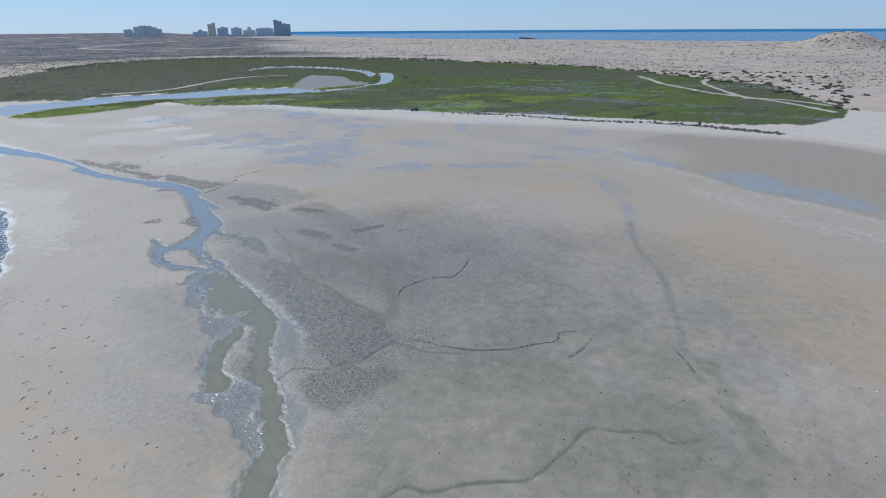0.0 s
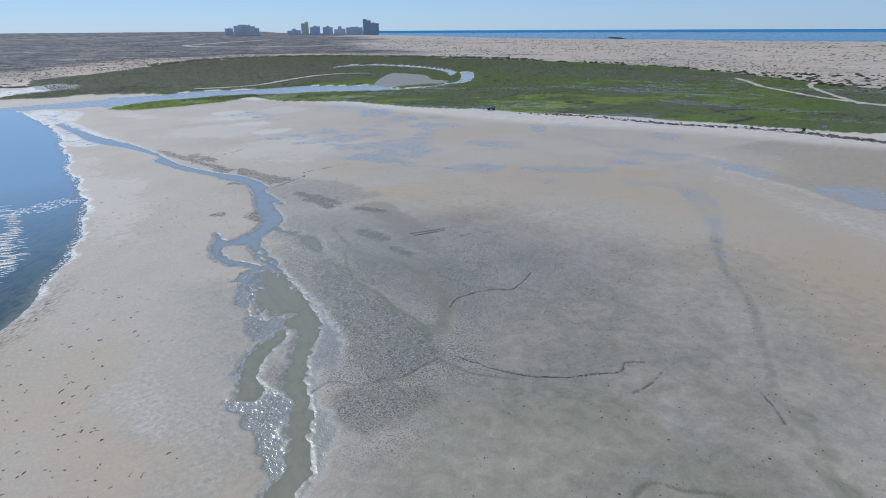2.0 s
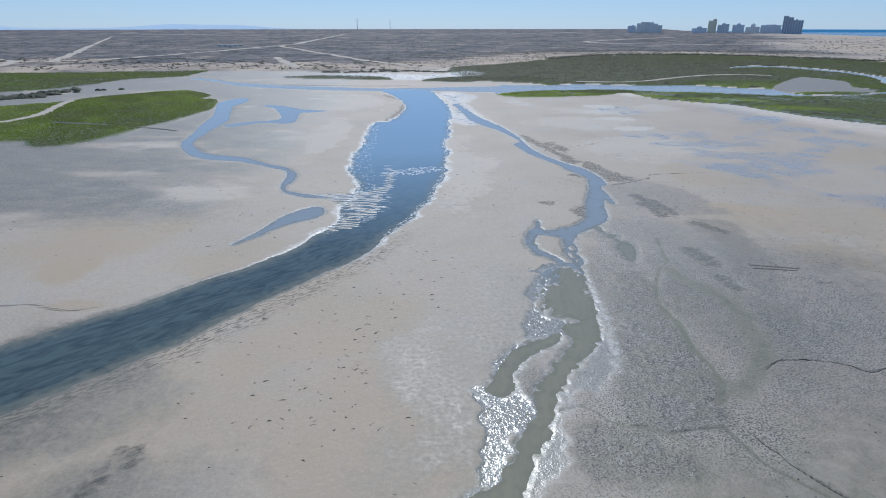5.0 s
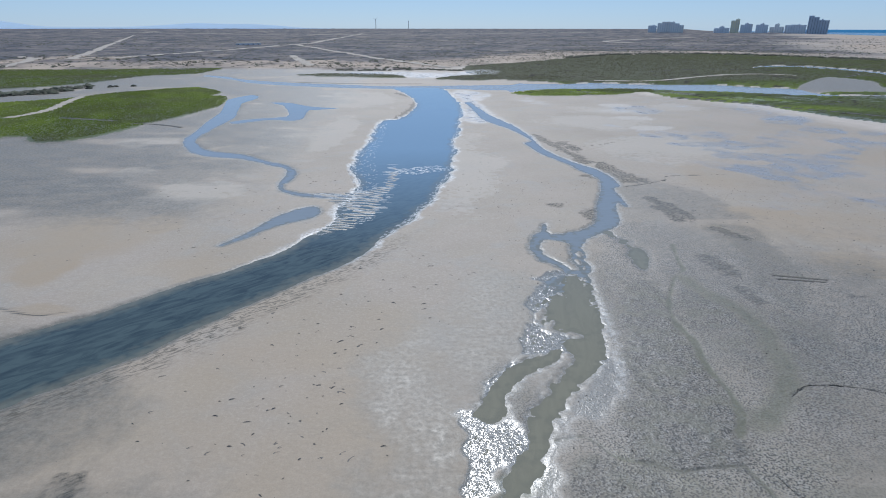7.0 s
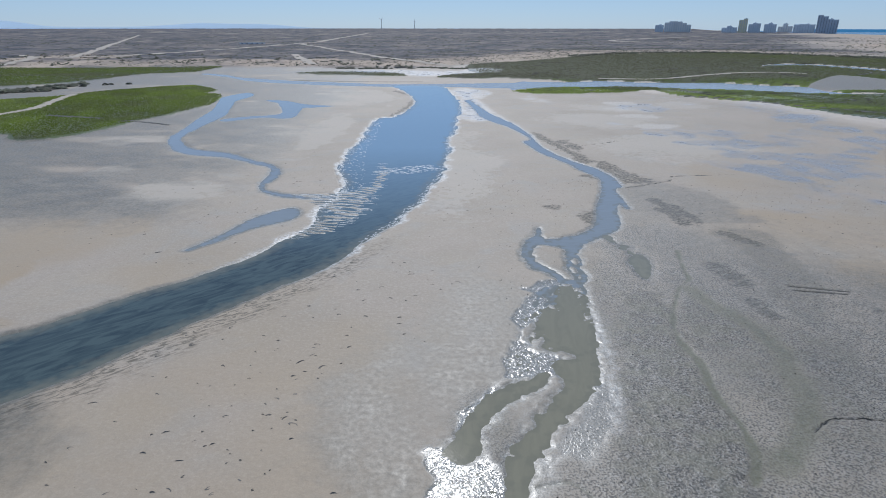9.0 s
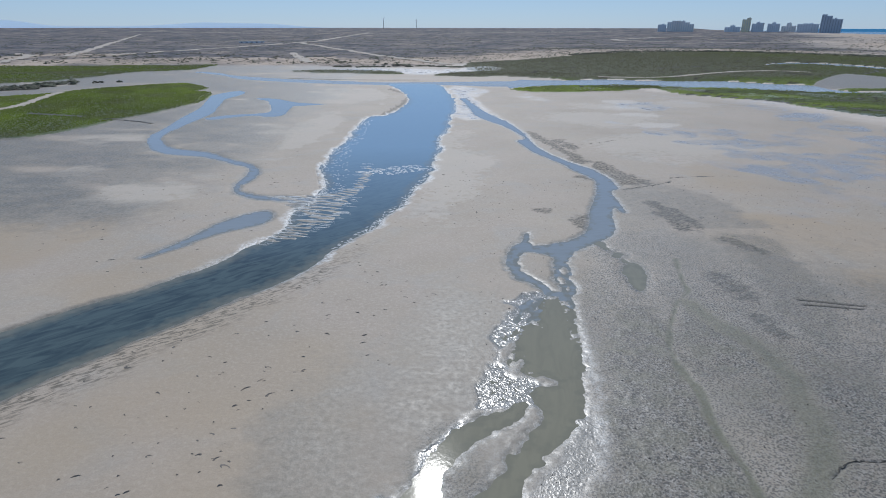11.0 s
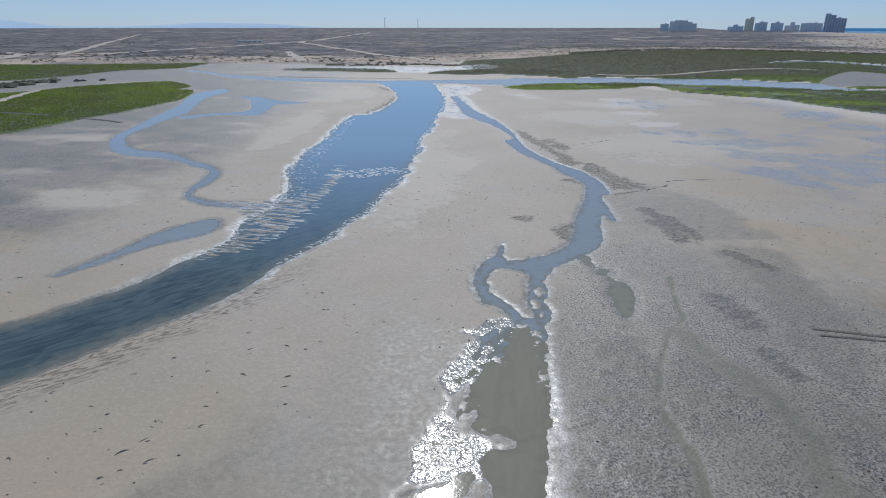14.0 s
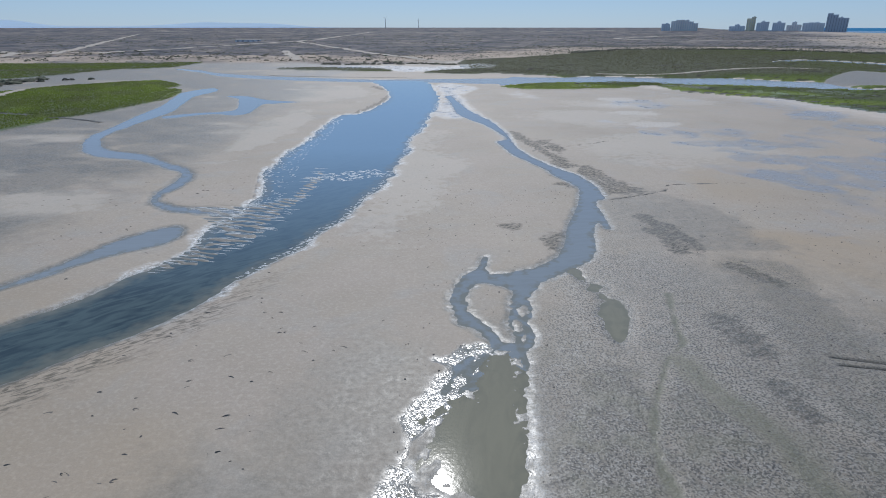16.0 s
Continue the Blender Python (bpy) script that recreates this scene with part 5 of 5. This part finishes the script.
hedge("bank_scrub", north_bank[r.integers(0, len(north_bank), 90)] + r.normal(0, 3, (90, 2)), 1.2 + r.random(90), 12, "dark scrub along the far bank of the channel", 135)
plain_bush = scatter(pts("-520,520 -330,520 -120,525 20,545 -20,640 -200,700 -400,760 -560,760"), 420, 136)
hedge("plain_scrub", plain_bush, 1.0 + 1.6 * r.random(420) ** 2, 8, "dark bushes dotted over the sandy edge of the plain", 137)


# ---- beach: stones, vehicle, sign, bin ----
def stone(seed):
    r = random.Random(seed)
    bm = bmesh.new()
    bmesh.ops.create_icosphere(bm, subdivisions=2, radius=0.5)
    for v in bm.verts:
        n = noise.noise(v.co * 1.7 + Vector((seed * 3.1, 0, 0)))
        v.co *= 1 + 0.45 * n
        v.co.x *= 1.25
        v.co.z *= 0.75
        if v.co.z < -0.12:
            v.co.z = -0.12
    return part("beach_stone", bm, ROCK)


stones = [stone(s) for s in range(6)]
r = np.random.default_rng(41)
row = smooth_line(pts("181.9,154.8 191.4,140.6 197.4,127.6 202.7,98.9 206.6,86.4 218.6,65.0 223.9,42.2 224.2,30.8 224.6,13.9"), 10)
weights = np.linspace(0.3, 1.0, len(row))
pick = r.choice(len(row), 290, p=weights / weights.sum())
places = row[pick] + r.normal(0, 0.9, (290, 2)) + np.array([1, 0]) * r.normal(0, 1.2, (290, 1))
hz = height_at(places)
for i, (p, z) in enumerate(zip(places, hz)):
    s = 0.5 + 0.9 * r.random() ** 1.6
    m = Matrix.Translation((p[0], p[1], z + 0.05 * s)) @ Euler((0, 0, r.random() * 6.28)).to_matrix().to_4x4()
    if i < 6:
        ob = stones[i]
        ob.matrix_basis = m
    else:
        ob = copy_thing(stones[i % 6], m)
    ob.scale = (s, s, s)
    tagged(ob, "dark weathered stone lying on the pale beach", "stone", "row of stones along the beach")


gravel = row[r.choice(len(row), 900, p=weights / weights.sum())] + r.normal(0, 1.5, (900, 2))
gs = 0.12 + 0.25 * r.random(900)
gv, gt = tufts(gravel, height_at(gravel), gs, gs * 0.9, 6, 43)
stuff("beach_cobbles", gv, gt, ROCK, "small dark cobbles strewn along the row of beach stones", "stones")


def off_roader(at, heading):
    """Open-sided off-road vehicle, 3.7 m long."""
    top = new("off_road_vehicle")
    body = one_box((3.6, 1.62, 0.5), (0, 0, 0.72), 0.09)
    box(body, (1.15, 1.5, 0.3), (1.15, 0, 1.08), 0.08)
    box(body, (0.25, 1.66, 0.14), (1.83, 0, 0.6), 0.04)
    box(body, (0.25, 1.66, 0.14), (-1.83, 0, 0.6), 0.04)
    part("body", body, CAR_PAINT, top)
    cab = bmesh.new()
    box(cab, (2.1, 1.5, 0.09), (-0.65, 0, 1.82), 0.04)
    for x, lean in ((0.5, -0.16), (-0.5, 0.0), (-1.65, 0.05)):
        for y in (-0.7, 0.7):
            tube(cab, (x, y, 0.95), (x + lean, y * 0.98, 1.8), 0.05, 0.05, 6)
    part("cab_frame", cab, CAR_PAINT, top)
    part("windscreen", one_box((0.03, 1.34, 0.62), (0.44, 0, 1.42), 0.0, Euler((0, -0.19, 0)).to_matrix().to_4x4()), DARK_GLASS, top)
    part("rear_window", one_box((0.03, 1.3, 0.55), (-1.63, 0, 1.42)), DARK_GLASS, top)
    for y in (-0.72, 0.72):
        part("side_window", one_box((0.98, 0.03, 0.5), (-1.05, y, 1.45)), DARK_GLASS, top)
        part("headlight", tube(bmesh.new(), (1.7, y * 0.75, 1.0), (1.76, y * 0.75, 1.0), 0.1, 0.1, 10), STEEL, top)
    for x in (-1.2, 1.2):
        for y in (-0.75, 0.75):
            w = part("wheel", tube(bmesh.new(), (x, y - 0.1, 0.36), (x, y + 0.1, 0.36), 0.2, 0.2, 14), STEEL, top)
            bm = tube(bmesh.new(), (x, y - 0.13, 0.36), (x, y + 0.13, 0.36), 0.37, 0.37, 18)
            bmesh.ops.bevel(bm, geom=[e for e in bm.edges if e.is_manifold and len(e.link_faces) == 2 and any(len(f.verts) > 6 for f in e.link_faces)], offset=0.04, segments=2, affect="EDGES")
            part("tyre", bm, RUBBER, w)
    part("spare_tyre", tube(bmesh.new(), (-1.9, 0, 0.95), (-2.1, 0, 0.95), 0.34, 0.34, 16), RUBBER, top)
    top.matrix_basis = Matrix.Translation((*at, float(height_at([at])[0]))) @ Euler((0, 0, heading)).to_matrix().to_4x4()
    return tagged(top, "dark blue open off-road vehicle parked on the beach", "vehicle")


off_roader((178.2, 174.2), radians(155))


def sign_frame(at):
    top = new("beach_sign")
    z = float(height_at([at])[0])
    for y in (-1.1, 1.1):
        part("post", tube(bmesh.new(), (0, y, -0.3), (0, y, 2.3), 0.07, 0.06, 8), WOOD, top)
    part("board", one_box((0.06, 2.0, 0.95), (-0.09, 0, 1.72), 0.01), BOARD, top, "faded blue-grey board")
    part("rail", one_box((0.07, 2.4, 0.1), (0, 0, 2.24), 0.01), WOOD, top)
    part("lettering", one_box((0.01, 1.4, 0.14), (-0.128, 0, 1.9)), WHITE, top)
    top.matrix_basis = Matrix.Translation((*at, z)) @ Euler((0, 0, radians(18))).to_matrix().to_4x4()
    return tagged(top, "weathered board sign on two wooden posts on the beach", "sign")


sign_frame((234.5, 41.8))


def litter_bin(at):
    top = new("litter_bin")
    z = float(height_at([at])[0])
    bm = tube(bmesh.new(), (0, 0, 0), (0, 0, 1.15), 0.52, 0.6, 16)
    part("drum", bm, BIN_GREY, top)
    part("rim", tube(bmesh.new(), (0, 0, 1.15), (0, 0, 1.22), 0.63, 0.63, 16), BIN_GREY, top)
    part("stand", one_box((0.9, 0.9, 0.08), (0, 0, 0.0), 0.01), WOOD, top)
    top.matrix_basis = Matrix.Translation((*at, z + 0.04))
    return tagged(top, "dark drum litter bin standing on the beach", "bin")


litter_bin((228.1, 46.7))

# ---- resort towers along the coast ----
EYE_FAR = (-20, -25)


def bearing(az, d):
    return EYE_FAR[0] + d * math.sin(radians(az)), EYE_FAR[1] + d * math.cos(radians(az))


def tower_block(az0, az1, heights, mat, label, d=3400.0, depth=32.0):
    """Apartment block: wings of several heights side by side, balconies on every storey, glazed bays."""
    x, y = bearing((az0 + az1) / 2, d)
    width = radians(az1 - az0) * d
    z = float(height_at([(x, y)])[0]) - 0.5
    top = new("apartment_block")
    n = len(heights)
    w = width / n
    for i, h in enumerate(heights):
        cx = -width / 2 + (i + 0.5) * w
        wing = one_box((w - 0.01, depth, h), (cx, depth / 2 + (i % 2) * 2.0, h / 2), 0.3)
        part("wing", wing, mat, top)
        part("roof", one_box((w * 0.9, depth * 0.8, 1.2), (cx, depth / 2, h + 0.6), 0.1), CONCRETE, top)
        if i == n // 2:
            part("lift_house", one_box((w * 0.28, 8, 3.6), (cx + w * 0.1, depth / 2, h + 2.9), 0.15), mat, top)
        bays = max(2, int(w / 9))
        for b in range(bays):
            bx = cx - w / 2 + (b + 0.5) * w / bays
            part("window_bay", one_box((w / bays * 0.22, 0.3, h * 0.9), (bx, (i % 2) * 2.0 - 0.16, h * 0.49)), DARK_GLASS if mat is TOWER_GREY else BLOCK_GLASS, top, "glazing paled for haze in its colour")
        for s in range(1, int(h / 3.3)):
            part("balcony", one_box((w * 0.86, 0.7, 0.3), (cx, (i % 2) * 2.0 - 0.36, s * 3.3)), mat, top)
    top.matrix_basis = Matrix.Translation((x, y, z)) @ Euler((0, 0, -radians((az0 + az1) / 2))).to_matrix().to_4x4()
    return tagged(top, label, "building", "resort buildings on the coast")


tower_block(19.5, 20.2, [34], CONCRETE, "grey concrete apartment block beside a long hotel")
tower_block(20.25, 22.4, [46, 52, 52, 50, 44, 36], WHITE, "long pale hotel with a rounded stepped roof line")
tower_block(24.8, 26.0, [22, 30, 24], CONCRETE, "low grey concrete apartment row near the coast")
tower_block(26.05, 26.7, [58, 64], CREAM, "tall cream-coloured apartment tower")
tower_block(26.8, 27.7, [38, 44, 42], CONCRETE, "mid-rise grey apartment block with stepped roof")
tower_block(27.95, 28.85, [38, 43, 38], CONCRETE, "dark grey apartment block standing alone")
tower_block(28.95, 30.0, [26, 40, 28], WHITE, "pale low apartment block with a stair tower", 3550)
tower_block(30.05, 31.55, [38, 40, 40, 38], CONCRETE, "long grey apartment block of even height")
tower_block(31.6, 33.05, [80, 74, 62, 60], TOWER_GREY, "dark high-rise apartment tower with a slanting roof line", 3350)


def wind_turbine(az, d, hub, blade, turn):
    x, y = d * math.sin(radians(az)), d * math.cos(radians(az))
    top = new("wind_turbine")
    part("tower", tube(bmesh.new(), (0, 0, -6), (0, 0, hub), 2.2, 1.3, 12), STEEL, top)
    part("nacelle", one_box((2.6, 7, 2.8), (0, 0, hub + 1), 0.5), STEEL, top)
    part("hub", tube(bmesh.new(), (0, -5.2, hub + 1), (0, -3.4, hub + 1), 0.6, 1.4, 12), STEEL, top)
    for k in range(3):
        a = turn + k * 2.0944
        bm = bmesh.new()
        tube(bm, (0, -4.4, hub + 1), (math.sin(a) * blade, -4.4, hub + 1 + math.cos(a) * blade), 0.9, 0.2, 6)
        part("blade", bm, STEEL, top)
    z = float(height_at([(x, y)])[0])
    top.matrix_basis = Matrix.Translation((x, y, z))
    return tagged(top, "grey wind turbine at rest on the far plain", "wind turbine", "turbines on the plain")


wind_turbine(-5.27, 4000, 62, 17, 0.9)
wind_turbine(-2.24, 4200, 50, 11, 0.15)


def farm_shed(az, d, length):
    x, y = d * math.sin(radians(az)), d * math.cos(radians(az))
    top = new("farm_shed")
    part("wall", one_box((length, 10, 3.4), (0, 0, 1.7), 0.05), CONCRETE, top)
    bm = bmesh.new()
    for s in (-1, 1):
        box(bm, (length + 1, 5.6, 0.15), (0, s * 2.6, 4.2), 0.0, Euler((-s * 0.28, 0, 0)).to_matrix().to_4x4())
    part("roof", bm, BIN_GREY, top)
    for k in range(5):
        part("door", one_box((3, 0.2, 2.6), (-length / 2 + (k + 0.5) * length / 5, -5.12, 1.4)), DARK_GLASS, top)
    top.matrix_basis = Matrix.Translation((x, y, float(height_at([(x, y)])[0]) - 0.1)) @ Euler((0, 0, -radians(az))).to_matrix().to_4x4()
    return tagged(top, "long low dark farm shed on the desert plain", "shed")


farm_shed(-17.5, 1270, 48)


# ---- far coast ----
def breakwater():
    bm = bmesh.new()
    r = random.Random(5)
    for k in range(260):
        t = r.random()
        m = Matrix.Translation((r.gauss(0, 5), (t - 0.5) * 150, r.random() * 3.2 * (1 - abs(t - 0.45)))) @ Euler((r.random() * 3, r.random() * 3, 0)).to_matrix().to_4x4() @ Matrix.Diagonal((2.8, 2.2, 1.8, 1))
        bmesh.ops.create_icosphere(bm, subdivisions=1, radius=1, matrix=m)
    return bm


reef = part("breakwater", breakwater(), ROCK)
reef.matrix_basis = Matrix.Translation((1835, 1290, 0)) @ Euler((0, 0, radians(-38))).to_matrix().to_4x4()
tagged(reef, "dark rubble breakwater off the far beach", "breakwater")


def backdrop(name, az0, az1, d, heights, colour, glow, label):
    """A plain self-lit strip at the horizon, following a circle round the bay."""
    verts, faces = [], []
    n = len(heights)
    for i, h in enumerate(heights):
        a = radians(az0 + (az1 - az0) * i / (n - 1))
        for z in (-3.0, h):
            verts.append((d * math.sin(a), d * math.cos(a), z))
    faces = [(2 * i, 2 * i + 2, 2 * i + 3, 2 * i + 1) for i in range(n - 1)]
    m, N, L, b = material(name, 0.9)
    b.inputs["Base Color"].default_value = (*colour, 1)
    # no lamp: the emission stands in for hazy daylight on the far distance
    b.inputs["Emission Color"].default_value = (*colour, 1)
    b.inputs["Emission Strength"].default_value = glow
    me = mesh_from(name, verts, faces, m)
    return tagged(new(name, me), label, "distance", kind="structure")


crest = rough(np.stack([np.arange(240) * 1.0, np.zeros(240)], 1), 34, 7, 5)
azimuth = np.linspace(-48, 2, 240)
ridge_line = sum(h * np.exp(-((azimuth - c) / w) ** 2) for c, h, w in ((-35, 44, 2.4), (-39.5, 26, 3.2), (-21, 34, 3.8), (-15.5, 24, 3.0), (-29, 10, 4.0)))
hills = list(17 + ridge_line * (1 + 0.22 * crest))
backdrop("backdrop_hills", -48, 2, 4880, hills, (0.46, 0.58, 0.71), 0.78, "self-lit backdrop of faint blue hills beyond the plain")
backdrop("backdrop_sea", 31, 140, 4880, [17] * 60, (0.07, 0.24, 0.42), 0.6, "self-lit backdrop strip of blue sea at the horizon")


# ---- river foam ----
def crests(places, length, width, height, turn, seed):
    """Short broken wave crests: bent ridges of foam."""
    r = np.random.default_rng(seed)
    verts, faces = [], []
    for (x, y), l, w, h, a in zip(places, length, width, height, turn):
        b = len(verts)
        bend = r.normal(0, 0.12)
        for k in range(6):
            t = k / 5 - 0.5
            ox, oy = t * l, bend * l * (1 - 4 * t * t) + r.normal(0, 0.04)
            cx, cy = x + ox * math.cos(a) - oy * math.sin(a), y + ox * math.sin(a) + oy * math.cos(a)
            g = (1 - 4 * t * t * 0.9) * (0.7 + 0.5 * r.random())
            nxv, nyv = -math.sin(a) * w * g, math.cos(a) * w * g
            verts += [(cx - nxv, cy - nyv, LEVEL - 0.01), (cx, cy, LEVEL + h * g), (cx + nxv, cy + nyv, LEVEL - 0.01)]
        for k in range(5):
            q = b + 3 * k
            faces += [(q, q + 3, q + 4, q + 1), (q + 1, q + 4, q + 5, q + 2)]
    return verts, faces


FOAM = plain_material("river_foam", (0.78, 0.78, 0.76), (0.62, 0.63, 0.62), 6, 0.6)
r = np.random.default_rng(51)
rapid = scatter(pts("-27.5,118.4 -23.6,122.8 -15.8,126.1 -11.4,125.5 -12.5,120 -20.3,115.9 -25.0,116.6"), 150, 52)
west_bank = scatter(pts("-34.4,98 -34.6,104.8 -38.2,120.7 -39,130.8 -39.2,148.9 -37.8,165.0 -37.6,191.8 -33.9,201.4 -33,165 -33.1,140 -31.2,120.7 -29.0,98.5"), 260, 53)
riff = scatter(RIFFLE, 210, 54)
left_line, right_line = smooth_line(RIVER_LEFT, 12), smooth_line(RIVER_RIGHT, 12)
el = left_line[r.integers(60, 175, 420)] + r.normal(0, 0.35, (420, 2)) + [0.3, 0]
er = right_line[r.integers(30, 170, 380)] + r.normal(0, 0.45, (380, 2)) - [0.3, 0]
places = np.vstack([rapid, west_bank, riff, el, er])
n = len(places)
lv = np.concatenate([r.uniform(0.35, 1.2, 150), r.uniform(0.25, 0.9, 260), r.uniform(1.2, 3.4, 210), r.uniform(0.3, 1.0, 800)])
wv = np.concatenate([r.uniform(0.06, 0.15, 150), r.uniform(0.04, 0.11, 260), r.uniform(0.04, 0.09, 210), r.uniform(0.04, 0.13, 800)])
tv = np.concatenate([r.normal(0.15, 0.25, 150), r.normal(0.55, 0.5, 260), r.normal(-0.12, 0.12, 210), r.normal(0.2, 0.6, 800)])
cv, cf = crests(places, lv, wv, np.full(n, 0.05), tv, 55)
tagged(new("foam", mesh_from("foam", cv, cf, FOAM, True)), "broken white foam crests on the shallow riffles", "foam", kind="stuff")


# ---- marks on the flats ----
def pits(places, zs, radius, height, seed):
    """Crescent rims of footprints and burrows."""
    r = np.random.default_rng(seed)
    verts, faces = [], []
    for (x, y), z, rad, h in zip(places, zs, radius, height):
        b = len(verts)
        a0, sweep, stretch = r.uniform(-0.8, 1.6), r.uniform(1.0, 4.2), r.uniform(0.2, 0.7)
        ca, sa = math.cos(r.normal(0.2, 0.5)), math.sin(r.normal(0.2, 0.5))
        for k in range(6):
            a = a0 + sweep * k / 5
            g = math.sin(math.pi * (k + 0.4) / 5.8)
            for q, zz in ((0.62, -0.02), (0.95, h * g), (1.35, -0.02)):
                u, v = rad * q * math.cos(a) * 1.25, rad * q * math.sin(a) * stretch
                verts.append((x + u * ca - v * sa, y + u * sa + v * ca, z + zz))
        for k in range(5):
            q = b + 3 * k
            faces += [(q, q + 3, q + 4, q + 1), (q + 1, q + 4, q + 5, q + 2)]
    return verts, faces


r = np.random.default_rng(61)
walks = []
for k in range(7):
    p = np.array([r.uniform(-46, -2), r.uniform(4, 150)])
    a = r.uniform(-0.4, 0.9) + (0 if r.random() < 0.6 else 1.4)
    for s in range(r.integers(4, 16)):
        p = p + np.array([math.cos(a), math.sin(a)]) * r.uniform(0.6, 3.2)
        a += r.normal(0, 0.12)
        walks.append(p.copy())
trail = np.array(walks)
loose = np.stack([r.uniform(-60, 4, 400), r.uniform(-12, 130, 400)], 1)
west = np.stack([r.uniform(-110, -45, 160), r.uniform(55, 150, 160)], 1)
near = np.stack([r.normal(-27, 9, 110), r.normal(20, 11, 110)], 1)
places = np.vstack([trail, loose, west, near])
lay, bod = lay_of_land(places)
ok = (np.minimum.reduce([bod[k] for k in names[:6]]) > 2.0) & (lay["wet"] < 0.35)
places, zs = places[ok], lay["z"][ok]
fv, ff = pits(places, zs, 0.09 + 0.3 * r.random(len(places)) ** 2, r.uniform(0.03, 0.11, len(places)), 62)
# damp sand, darkened further to carry the shadow of the pits
FOOT = plain_material("damp_shaded_sand", (0.22, 0.195, 0.165), (0.15, 0.135, 0.115), 5)
tagged(new("footprints", mesh_from("footprints", fv, ff, FOOT)), "scattered footprints and burrow rims in damp sand, pit shadow in their colour", "footprints", kind="stuff")

flecks = np.stack([r.uniform(-4, 90, 5200), r.uniform(-48, 110, 5200)], 1)
lay, bod = lay_of_land(flecks)
ok = np.minimum.reduce([bod[k] for k in names[:6]]) > 1.0
flecks, zs = flecks[ok], lay["z"][ok]
size = 0.04 + 0.1 * r.random(len(flecks)) ** 3
fv, ft = tufts(flecks, zs, size, size * 0.9, 5, 63)
stuff("mud_casts", fv, ft, ROCK, "small dark casts and stones on the mud flat", "stones")
# small white object of unknown kind, shaped from a stone
shell = stone(77)
shell.name = "shell"
shell.data.materials[0] = WHITE
shell.scale = (0.28, 0.2, 0.15)
shell.location = (42.0, -44.9, 0.07)
tagged(shell, "small white object on the mud", "shell")
